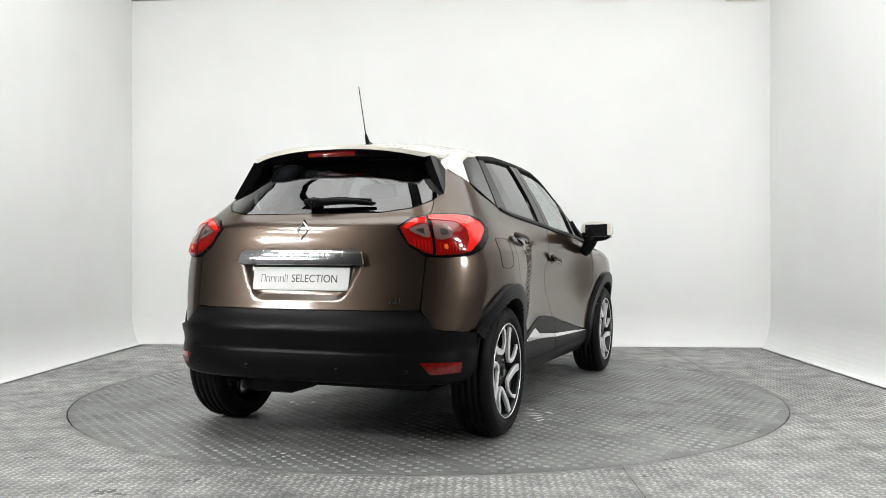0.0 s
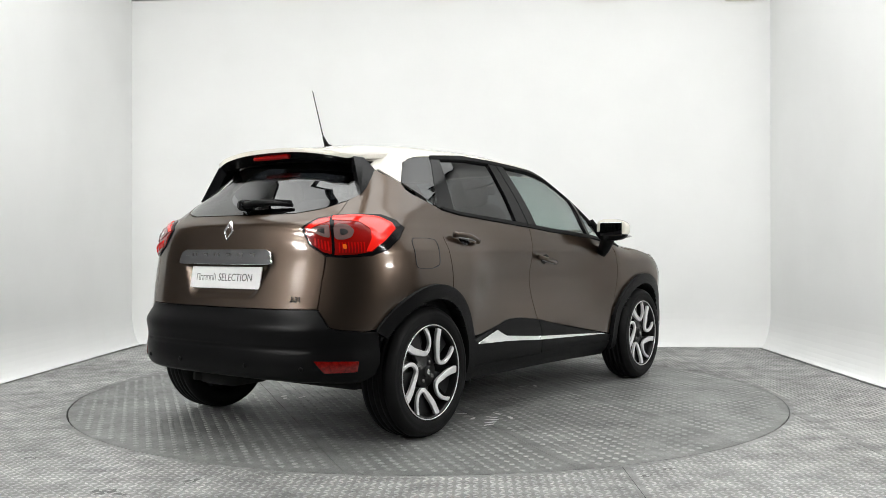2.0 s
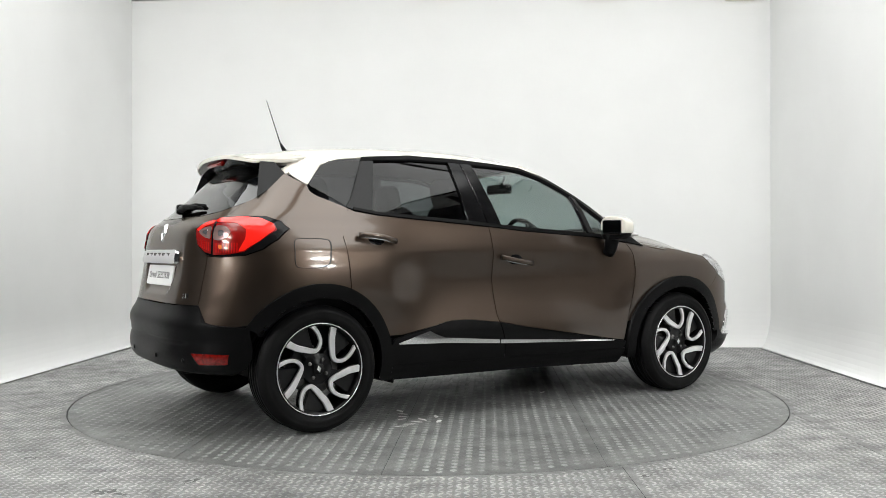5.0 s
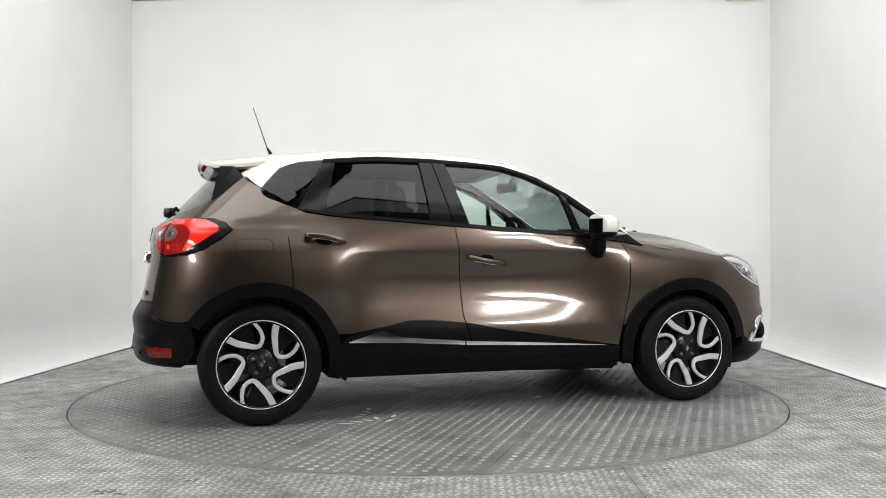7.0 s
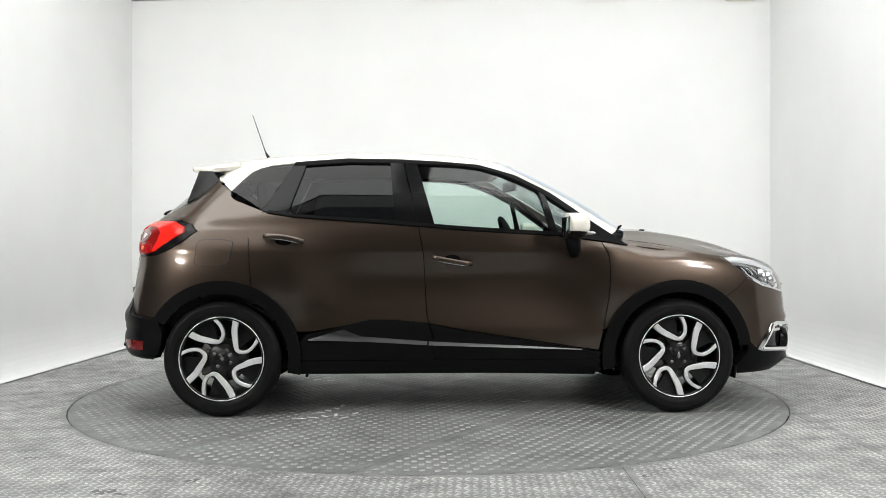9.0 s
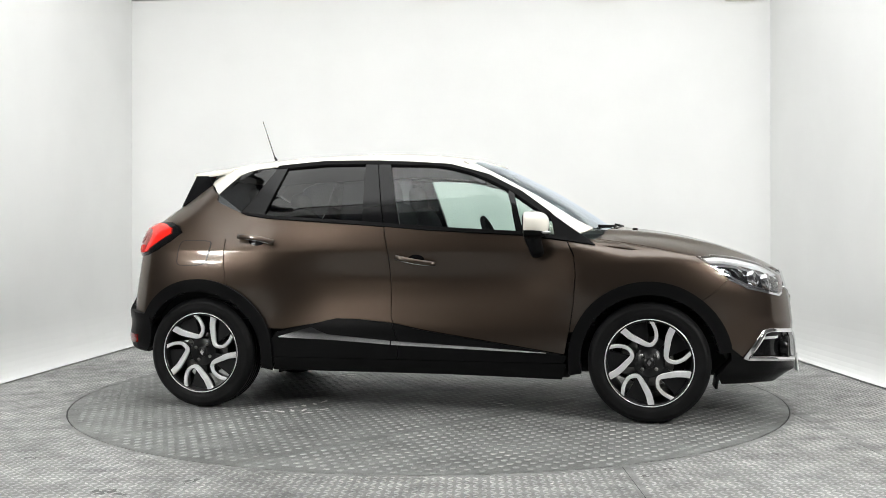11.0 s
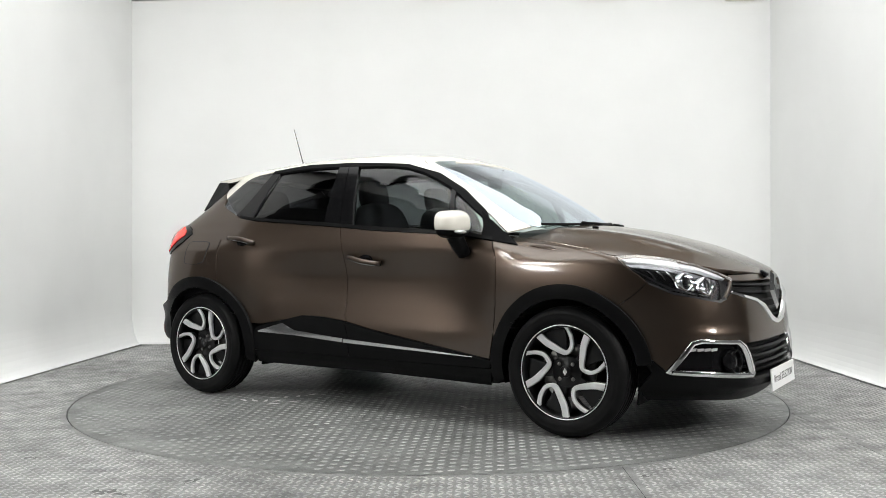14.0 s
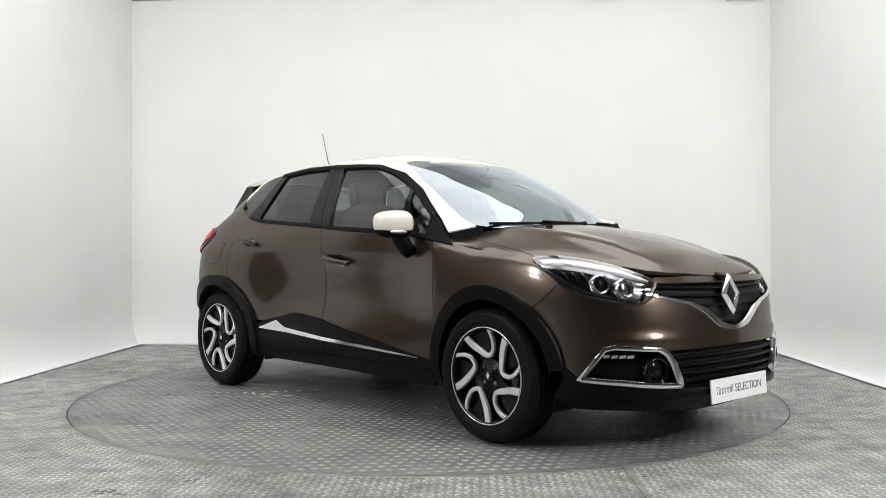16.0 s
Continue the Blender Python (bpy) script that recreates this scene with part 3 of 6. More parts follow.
def build_turntable():
    table = new("turntable")
    tagged(table, "round grey steel tread plate turntable set in the floor", "turntable")
    n = 160
    radius = 2.236
    bm = bmesh.new()
    rim = [[bm.verts.new((r * math.cos(k * math.tau / n), r * math.sin(k * math.tau / n), z)) for k in range(n)] for r, z in ((radius - 0.001, -0.006), (radius - 0.001, -0.04))]
    bm.faces.new(rim[0])
    for k in range(n):
        bm.faces.new((rim[0][k], rim[1][k], rim[1][(k + 1) % n], rim[0][(k + 1) % n]))
    part("bed", bm, UNDER, table, "dark bed below the plates", smooth=False)
    across = Vector((-math.sin(SEAM_TURN), math.cos(SEAM_TURN)))
    along = Vector((math.cos(SEAM_TURN), math.sin(SEAM_TURN)))
    rng = np.random.default_rng(4)
    for lo, hi in zip(SEAMS, SEAMS[1:]):
        lo2, hi2 = max(lo, -radius) + 0.002, min(hi, radius) - 0.002
        edge = [(v, math.sqrt(max(0.0, radius**2 - v**2))) for v in np.linspace(lo2, hi2, 48)]
        bm = bmesh.new()
        loop = [along * w + across * v for v, w in edge] + [along * -w + across * v for v, w in reversed(edge)]
        f = bm.faces.new([bm.verts.new((q.x, q.y, -0.005)) for q in loop])
        top = bmesh.ops.extrude_face_region(bm, geom=[f])
        bmesh.ops.translate(bm, verts=[v for v in top["geom"] if isinstance(v, bmesh.types.BMVert)], vec=(0, 0, 0.005))
        bmesh.ops.remove_doubles(bm, verts=bm.verts[:], dist=1e-5)
        bmesh.ops.recalc_face_normals(bm, faces=bm.faces[:])
        part("deck_plate", bm, DISC_STEEL, table, smooth=False)
        q = lattice(2.4, 0.058, 0.060, SEAM_TURN)
        v = q @ np.array(across)
        keep = (v > lo2 + 0.03) & (v < hi2 - 0.03) & (np.hypot(q[:, 0], q[:, 1]) < radius - 0.04)
        studs("tread_studs", q[keep], SEAM_TURN, 0.022, 0.019, 0.0024, 0.0, STUD_STEEL, table, "worn bright tread studs")
    # worn paint dashes near the middle
    for cx, cy in ((-0.76, -0.96), (-0.70, -0.93), (-0.63, -0.90), (-0.57, -0.86), (-0.58, -0.66), (-0.62, -0.73), (-0.55, -0.57), (-0.80, 0.55), (-0.74, 0.62), (-0.70, 0.50), (-0.66, -0.79), (-0.52, -0.95), (-0.46, -0.82), (0.52, -0.42), (0.58, -0.47)):
        bm = bmesh.new()
        ang = rng.uniform(0, 3)
        pts = []
        for k in range(9):
            a = k * math.tau / 9
            r = rng.uniform(0.5, 1.0)
            x, y = 0.05 * r * math.cos(a), 0.016 * r * math.sin(a)
            pts.append(bm.verts.new((cx + x * math.cos(ang) - y * math.sin(ang), cy + x * math.sin(ang) + y * math.cos(ang), 0.0034)))
        bm.faces.new(pts)
        part("paint_mark", bm, MARK_WHITE, table, "worn white paint mark", smooth=False)
    return table


STUD_STEEL = worn_steel("worn_stud_steel", (0.33, 0.336, 0.33), 0.48, 0.45, 0.8, 0.3, 3.0)
FLOOR_STUD = worn_steel("worn_floor_stud", (0.44, 0.442, 0.436), 0.55, 0.3, 0.9, 0.45, 6.0)
MARK_WHITE = mat("worn_white_paint", (0.75, 0.75, 0.74), 0.6)
turntable = build_turntable()


def build_floor_tread():
    floor = bpy.data.objects["floor"]
    nu, nv = 280, 280
    gi, gj = np.meshgrid(np.arange(-nu // 2, nu // 2), np.arange(-nv // 2, nv // 2))
    turn = math.radians(-3)
    gu, gv = gi.ravel() * 0.034, gj.ravel() * 0.034
    q = np.stack([math.cos(turn) * gu - math.sin(turn) * gv, math.sin(turn) * gu + math.cos(turn) * gv], -1)
    odd = ((gi + gj) % 2).ravel() == 1
    bl, br = np.array((-2.886, 2.985)), np.array((3.16, 2.555))
    d = (br - bl) / np.linalg.norm(br - bl)
    inside = (q - bl) @ np.array((-d[1], d[0])) < -0.02
    keep = (np.hypot(q[:, 0], q[:, 1]) > 2.27) & inside & (q[:, 0] > -2.886 + (q[:, 1] - 2.985) * 0.0436 + 0.02) & (q[:, 0] < 3.16 + (q[:, 1] - 2.555) * 0.0373 - 0.02) & (q[:, 1] > -3.04)
    for x in (0.83, 2.08):
        keep &= np.abs(q[:, 0] - x - 0.03 * (q[:, 1] + 2)) > 0.02
    for pick, lean in ((odd, 42), (~odd, -48)):
        studs("floor_tread", q[keep & pick], math.radians(lean), 0.0185, 0.0062, 0.0022, 0.0, FLOOR_STUD, floor, "fine raised tread of steel floor")
    for x in (0.83, 2.08):
        y0 = -math.sqrt(max(0.0, 2.25**2 - x * x)) if abs(x) < 2.25 else 2.4
        bm = bmesh.new()
        a = [(x - 0.0012, y0 - 0.01), (x + 0.0012, y0 - 0.01), (x + 0.03 * (-3.04 + 2) + 0.0012, -3.04), (x + 0.03 * (-3.04 + 2) - 0.0012, -3.04)]
        bm.faces.new([bm.verts.new((*p, 0.0006)) for p in reversed(a)])
        part("seam", bm, UNDER, floor, "dark joint between floor plates", smooth=False)


build_floor_tread()


# ---- small fittings on the back wall ----
def build_wall_lamp(x):
    """Cream lamp housing above the back wall, its lower edge in view."""
    y = 2.985 + (x + 2.886) * -0.0712 + 0.19
    lamp = new("wall_lamp")
    tagged(lamp, "small cream lamp housing on the white back wall", "wall lamp", "wall lamps")
    bm = box_bm(-0.16, 0.16, -0.11, 0.0, -0.035, 0.10, 0.03, 3)
    part("housing", bm, CREAM, lamp)
    bm = box_bm(-0.12, 0.12, -0.128, -0.108, -0.015, 0.08, 0.006)
    part("diffuser", bm, PLATE_WHITE, lamp, "white diffuser", smooth=False)
    lamp.matrix_world = pose(x, y, 3.53 - 0.022 * (x + 1.4), 0, 0, -4.07)
    return lamp


CREAM = vary(mat("cream_enamel", (0.82, 0.80, 0.68), 0.4), 8, 0.95, 1.03)
for wx in (-1.40, 0.16, 1.72, 3.05):
    build_wall_lamp(wx)
SCUFF = vary(mat("grey_scuff", (0.35, 0.35, 0.34), 0.8), 40, 0.7, 1.2)
wall_n = bpy.data.objects["wall_north"]
rng = np.random.default_rng(9)


def scuff(origin, u, v, size_u, size_v, wall, name="scuff"):
    """A thin worn patch lying on a wall."""
    bm = bmesh.new()
    pts = []
    for k in range(10):
        a, r = k * math.tau / 10, rng.uniform(0.55, 1.0)
        pts.append(bm.verts.new(Vector(origin) + Vector(u) * (size_u * r * math.cos(a)) + Vector(v) * (size_v * r * math.sin(a))))
    bm.faces.new(pts)
    part(name, bm, SCUFF, wall, "grey scuff mark", smooth=False)


scuff((3.025, 2.748, 1.81), (0.9975, -0.0711, 0), (0, 0, 1), 0.006, 0.075, wall_n)
STAIN = vary(mat("dark_oil_stain", (0.06, 0.06, 0.058), 0.5), 60, 0.6, 1.6)


def stain(x, y, a, b, turn, parent):
    """Ragged dark patch of grime lying between the treads."""
    bm = bmesh.new()
    n = 14
    pts = []
    for k in range(n):
        t, r = k * math.tau / n, rng.uniform(0.35, 1.0)
        u, v = a * r * math.cos(t), b * r * math.sin(t)
        pts.append(bm.verts.new((x + u * math.cos(turn) - v * math.sin(turn), y + u * math.sin(turn) + v * math.cos(turn), 0.0009)))
    bm.faces.new(pts)
    part("grime", bm, STAIN, parent, "dark grime patch", smooth=False)


floor_ob = bpy.data.objects["floor"]
for x, y, a, b in ((-1.27, -2.47, 0.06, 0.05), (-1.19, -2.50, 0.05, 0.03), (-0.97, -2.32, 0.06, 0.03), (0.90, -2.26, 0.05, 0.02), (1.02, -2.15, 0.04, 0.02), (1.9, 1.2, 0.07, 0.02), (2.55, 2.3, 0.06, 0.03), (2.4, -0.6, 0.08, 0.015), (-2.5, 0.8, 0.09, 0.02), (-2.2, 1.5, 0.06, 0.03), (1.6, -1.9, 0.05, 0.02), (-1.8, -1.9, 0.05, 0.03)):
    stain(x, y, a, b, rng.uniform(0, 3), floor_ob)
wall_w, wall_e = bpy.data.objects["wall_west"], bpy.data.objects["wall_east"]
for k in range(14):
    y = 0.2 + k * 0.13
    scuff((-2.886 + (y - 2.985) * 0.0436 - 0.012, y, 0.003), (0.04, 1, 0), (1, 0, 0), rng.uniform(0.015, 0.06), rng.uniform(0.003, 0.008), wall_w)
    scuff((3.16 + (y - 2.555) * 0.0373 + 0.012, y, 0.003), (0.04, 1, 0), (1, 0, 0), rng.uniform(0.015, 0.06), rng.uniform(0.003, 0.008), wall_e)

# ================= the car =================
car = new("car")
tagged(car, "brown metallic crossover car with ivory roof and black cladding", "car")


def pair(name, data, material, label="", parent=None):
    """The same panel on the right and on the left of the car."""
    a = panel(name, data, material, parent or car, label)
    b = panel(name, data, material, parent or car, label, mirror=True)
    return a, b


def both_ends(half, rear):
    """A half outline in (s, z), first and last point on the centre line, with its mirror image."""
    return list(half) + [((6 - s) if rear else -s, z) for s, z in reversed(half[1:-1])]


def flank(points, upper=False):
    """A closed outline on the flank."""
    return side_poly(points, upper)


def run(points, upper=False):
    """An open line on the flank, as a stretch of an outline."""
    out = []
    for a, b in zip(points, points[1:]):
        n = max(1, int(math.ceil(math.hypot(b[0] - a[0], b[1] - a[1]) / 0.03)))
        out += [(a[0] + (b[0] - a[0]) * k / n, a[1] + (b[1] - a[1]) * k / n) for k in range(n)]
    q = np.array(out + [points[-1]], float)
    return list(zip(s_of_x(q[:, 0], q[:, 1], upper), q[:, 1]))


RX, FX = -1.303, 1.303
G = 0.0025


def arch_pts(cx, r, a0, a1, n=20, cz=0.33):
    return [(cx + r * math.cos(math.radians(a0 + (a1 - a0) * k / n)), cz + r * math.sin(math.radians(a0 + (a1 - a0) * k / n))) for k in range(n + 1)]


def shift(points, dx):
    return [(x + dx, z) for x, z in points]


SHUT_R = [(-1.089, 1.158), (-1.150, 1.085), (-1.158, 1.0), (-1.150, 0.90), (-1.135, 0.72)]
SHUT_M = [(-0.196, 1.072), (-0.167, 0.90), (-0.148, 0.553), (-0.135, 0.518)]
SHUT_F = [(0.862, 0.985), (0.900, 0.90), (0.908, 0.80), (0.898, 0.65), (0.872, 0.48)]

# ---- flank panels ----
rear_door = [(-0.196 - G, 1.070), (-0.326, 1.080), (-0.914, 1.123), (-1.06, 1.145)] + shift(SHUT_R, G) + arch_pts(RX, 0.425, 66, 20, 8) + [(-0.80, 0.475), (-0.63, 0.506), (-0.474, 0.541), (-0.33, 0.538)] + shift(SHUT_M[::-1], -G)[:-1]
front_door = [(0.862 - G, 0.983), (0.62, 1.016), (0.06, 1.048)] + shift(SHUT_M, G) + [(0.05, 0.482), (0.40, 0.428), (0.74, 0.375), (0.845, 0.36)] + shift(SHUT_F[::-1], -G)[:-1]
pair("rear_door", cut_panel(low_skin, flank(rear_door), DS, DZ), BROWN)
pair("front_door", cut_panel(low_skin, flank(front_door), DS, DZ), BROWN)
clad_r = [(-0.84, 0.455), (-0.63, 0.503), (-0.474, 0.538), (-0.33, 0.535), (-0.141, 0.514), (-0.112, 0.425), (-0.106, 0.31), (-0.86, 0.31), (-0.875, 0.41)]
clad_f = [(-0.133, 0.512), (0.05, 0.475), (0.40, 0.421), (0.74, 0.368), (0.86, 0.35), (0.845, 0.31), (-0.10, 0.31), (-0.106, 0.425)]
for nm, outline in (("rear_door_cladding", clad_r), ("front_door_cladding", clad_f)):
    pair(nm, cut_panel(low_skin, flank(outline), DS, DZ, lift=0.007), BLACK_PLASTIC, "black grained door cladding")
pair("sill", cut_panel(low_skin, flank([(-0.87, 0.306), (0.86, 0.306), (0.83, 0.215), (0.06, 0.232), (-0.865, 0.232)]), DS, DZ, lift=0.006, edge=0.05), BLACK_PLASTIC, "black plastic sill")
dagger = [(-0.824, 0.431), (-0.700, 0.466), (-0.624, 0.486), (-0.585, 0.468), (-0.526, 0.446), (-0.148, 0.416), (-0.148, 0.394), (-0.50, 0.415), (-0.824, 0.425)]
pair("side_strip", cut_panel(low_skin, flank(dagger), 0.01, 0.01, lift=0.014, edge=0.008), CHROME, "chrome dagger shaped strip")
pair("side_strip", cut_panel(low_skin, flank([(-0.140, 0.415), (0.40, 0.388), (0.747, 0.367), (0.747, 0.363), (0.40, 0.374), (-0.140, 0.393)]), 0.01, 0.01, lift=0.014, edge=0.008), CHROME, "slim chrome strip")
wing = [(0.862 + G, 0.985), (1.02, 0.978), (1.15, 0.966), (1.30, 0.946), (1.50, 0.910), (1.545, 0.903)]
wing = run(wing) + [(0.826, 0.842), (0.797, 0.779), (0.952, 0.652)] + run(arch_pts(FX, 0.425, 48, 158, 20) + shift(SHUT_F[::-1], G)[:-1])
pair("front_wing", cut_panel(low_skin, wing, DS, DZ), BROWN)


def moulding(cx, a0, a1):
    return arch_pts(cx, 0.437, a0, a1, 30) + arch_pts(cx, 0.368, a0, a1, 30)[::-1]


ARCH_LIFT = 0.024
pair("rear_arch_moulding", cut_panel(low_skin, flank(moulding(RX, -12, 149)), DS, DZ, lift=ARCH_LIFT, edge=0.07), BLACK_PLASTIC, "black wheel arch moulding")
pair("front_arch_moulding", cut_panel(low_skin, flank(moulding(FX, 8, 190)), DS, DZ, lift=ARCH_LIFT, edge=0.07), BLACK_PLASTIC, "black wheel arch moulding")

LAMP = [(2.726, 1.045), (2.641, 1.086), (2.523, 1.103), (2.374, 1.108), (2.247, 1.106), (2.139, 1.081), (2.097, 1.045), (2.141, 0.994), (2.229, 0.941), (2.329, 0.912), (2.493, 0.903), (2.604, 0.912), (2.680, 0.955), (2.711, 1.011)]
quarter = run([(-1.089 - G, 1.160), (-1.158 - G, 1.0), (-1.150 - G, 0.90), (-1.135 - G, 0.72)] + arch_pts(RX, 0.425, 68, 146, 16)) + [(2.30, 0.556), (2.45, 0.566), (2.517, 0.577), (2.556, 0.615), (2.606, 0.662), (2.612, 0.79), (2.602, 0.903), (2.493, 0.899), (2.329, 0.908), (2.226, 0.937), (2.136, 0.992), (2.090, 1.045), (2.136, 1.085), (2.247, 1.110), (2.374, 1.112), (2.520, 1.107), (2.537, 1.100), (2.474, 1.182), (2.398, 1.213), (2.36, 1.26), (2.30, 1.347)] + run([(-1.289, 1.282)])
pair("rear_quarter", cut_panel(low_skin, quarter, DS, DZ), BROWN)
flap = rounded([(2.079, 0.995), (1.990, 0.998), (1.996, 0.842), (2.075, 0.848)], 0.25, 4)
panel("fuel_flap", cut_panel(low_skin, flap, 0.01, 0.01, lift=0.0015, edge=0.002), BROWN, car)
ring = [(s * 0.85, z) for s, z in flap]
panel("fuel_flap_gap", frame_strip(low_skin, lambda q: np.stack([q[:, 0] / 0.85, q[:, 1]], -1), ring, 0.0028, 0.0022, 0.003), UNDER, car)

# ---- tail ----
def rear_ledge(s, z):
    t = np.minimum(s, 6 - s)
    end = np.clip((t - 2.22) / 0.15, 0, 1)
    mid = np.clip((t - 2.60) / 0.06, 0, 1)
    ledge = 0.026 * np.exp(-((z - 0.560) / 0.055) ** 2) + 0.024 * np.exp(-((z - 0.40) / 0.085) ** 2)
    crease = -0.006 * np.exp(-((z - 0.470) / 0.008) ** 2) * mid
    return (ledge + crease) * (0.45 + 0.55 * end) - 0.075 * np.clip((0.355 - z) / 0.1, 0, 1) ** 2


rb = both_ends([(3.0, 0.651), (2.612, 0.655), (2.56, 0.612), (2.521, 0.573), (2.45, 0.562), (2.30, 0.552), (2.215, 0.552), (2.195, 0.45), (2.200, 0.40), (2.23, 0.350), (2.32, 0.310), (2.45, 0.27), (3.0, 0.258)], True)
panel("rear_bumper", cut_panel(low_skin, rb, DS, 0.01, shape=rear_ledge, edge=0.06), BLACK_PLASTIC, car, "black grained rear bumper")


def plate_recess(s, z):
    t = np.abs(s - 3)
    edge = 0.125 - 0.05 * np.clip((0.866 - z) / 0.166, 0, 1)
    ramp = lambda v, w: np.clip(v / w, 0, 1) ** 2 * (3 - 2 * np.clip(v / w, 0, 1))
    return -0.018 * ramp(edge - t, 0.03) * ramp(z - 0.690, 0.045) * ramp(0.905 - z, 0.02)


tg = both_ends([(3.0, 1.111), (2.797, 1.112), (2.64, 1.134), (2.482, 1.177), (2.545, 1.097), (2.641, 1.090), (2.732, 1.045), (2.716, 1.008), (2.686, 0.951), (2.612, 0.906), (2.619, 0.79), (2.613, 0.660), (3.0, 0.657)], True)
panel("tailgate", cut_panel(low_skin, tg, 0.01, 0.01, shape=plate_recess), BROWN, car, "brown painted tailgate")
rg = both_ends([(3.0, 1.425), (2.75, 1.424), (2.36, 1.41), (2.372, 1.30), (2.388, 1.217), (2.48, 1.184), (2.635, 1.141), (2.797, 1.119), (3.0, 1.117)], True)
rear_pane = panel("tailgate_window", cut_panel(low_skin, rg, DS, DZ, edge=0.006, lift=-0.002), REAR_TINT, car, "dark tinted tailgate window")


def lamp_scale(q):
    return np.stack([q[:, 0] / 0.80, q[:, 1]], -1)


def metric(poly, k=0.80):
    return [(s * k, z) for s, z in poly]


def build_tail_lamp(mirror):
    lamp = new("tail_lamp")
    lamp.parent = car
    tagged(lamp, "red and clear tail lamp in black surround")
    cx, cz = 2.42, 1.0
    dome = lambda s, z: 0.016 * np.clip(1 - ((s - cx) / 0.36) ** 2, 0, 1) * np.clip(1 - ((z - 1.005) / 0.125) ** 2, 0, 1)
    panel("surround", cut_panel(low_skin, LAMP, DS, 0.01, lift=0.0, shape=dome, edge=0.03), GLOSS_BLACK, lamp, "", mirror)
    red = [(2.712, 1.042), (2.637, 1.079), (2.55, 1.092), (2.378, 1.098), (2.26, 1.093), (2.166, 1.066), (2.15, 1.034), (2.24, 0.975), (2.33, 0.928), (2.42, 0.915), (2.52, 0.911), (2.615, 0.925), (2.685, 0.965)]
    up = lambda k: (lambda s, z: dome(s, z) + k)
    band_c = rounded([(2.55, 1.092), (2.378, 1.098), (2.26, 1.092), (2.172, 1.066), (2.158, 1.034), (2.24, 0.976), (2.335, 0.930), (2.372, 0.926), (2.322, 0.985), (2.318, 1.030), (2.38, 1.062), (2.55, 1.070)], 0.2, 3)
    outer = [q for q in red if q[0] < 2.55] + [(2.552, 0.912), (2.540, 1.0), (2.534, 1.092)]
    inner = [(2.712, 1.042), (2.637, 1.079), (2.562, 1.091), (2.558, 1.0), (2.570, 0.916), (2.615, 0.925), (2.685, 0.965)]
    panel("red_lens", cut_panel(low_skin, outer, 0.01, 0.01, shape=up(0.003), edge=0.006), RED_DARK, lamp, "deep red ribbed lens", mirror)
    panel("red_lens", cut_panel(low_skin, inner, 0.01, 0.01, shape=up(0.003), edge=0.006), RED_DARK, lamp, "deep red ribbed lens", mirror)
    panel("bright_lens", cut_panel(low_skin, band_c, 0.01, 0.01, shape=up(0.006), edge=0.004), RED_LENS, lamp, "bright red hooked lens", mirror)
    rim_a = rounded([(2.700, 1.040), (2.637, 1.070), (2.564, 1.080), (2.564, 1.062), (2.63, 1.052), (2.68, 1.030)], 0.2, 2)
    panel("bright_lens", cut_panel(low_skin, rim_a, 0.01, 0.01, shape=up(0.006), edge=0.004), RED_LENS, lamp, "bright red upper edge", mirror)
    clear_a = rounded([(2.675, 1.030), (2.62, 1.045), (2.563, 1.050), (2.564, 0.988), (2.60, 0.993), (2.645, 1.010)], 0.3, 3)
    clear_b = rounded([(2.538, 1.052), (2.455, 1.048), (2.415, 1.020), (2.44, 0.990), (2.49, 0.978), (2.540, 0.982)], 0.3, 3)
    for q in (clear_a, clear_b):
        panel("clear_lens", cut_panel(low_skin, q, 0.01, 0.01, shape=up(0.008), edge=0.006), SMOKED, lamp, "clear silver reversing lens", mirror)
        mx, mz = np.mean([u for u, _ in q]), np.mean([v for _, v in q])
        core = [(mx + (u - mx) * 0.38, mz + (v - mz) * 0.4) for u, v in q]
        panel("bulb_well", cut_panel(low_skin, core, 0.01, 0.01, shape=up(0.010), edge=0.004), CHROME, lamp, "bright bulb well", mirror)
    for k in range(9):                                   # fine ribs of the lower lens
        s0 = 2.375 + 0.018 * k
        rib = [(s0, 0.922), (s0 + 0.007, 0.922), (s0 + 0.003, 0.966), (s0 - 0.004, 0.966)]
        panel("rib", cut_panel(low_skin, rib, 0.01, 0.01, shape=up(0.006), edge=0.003), RED_MID, lamp, "", mirror)
    for k in range(5):
        s0 = 2.578 + 0.018 * k
        rib = [(s0, 0.930 + 0.005 * k), (s0 + 0.007, 0.930 + 0.005 * k), (s0 + 0.006, 0.972 + 0.004 * k), (s0 - 0.001, 0.972 + 0.004 * k)]
        panel("rib", cut_panel(low_skin, rib, 0.01, 0.01, shape=up(0.006), edge=0.003), RED_MID, lamp, "", mirror)
    panel("indicator", cut_panel(low_skin, rounded([(2.50, 0.938), (2.480, 0.937), (2.478, 0.957), (2.50, 0.958)], 0.3, 2), 0.01, 0.01, shape=up(0.009), edge=0.004), AMBER, lamp, "amber indicator", mirror)
    return lamp


build_tail_lamp(False)
build_tail_lamp(True)

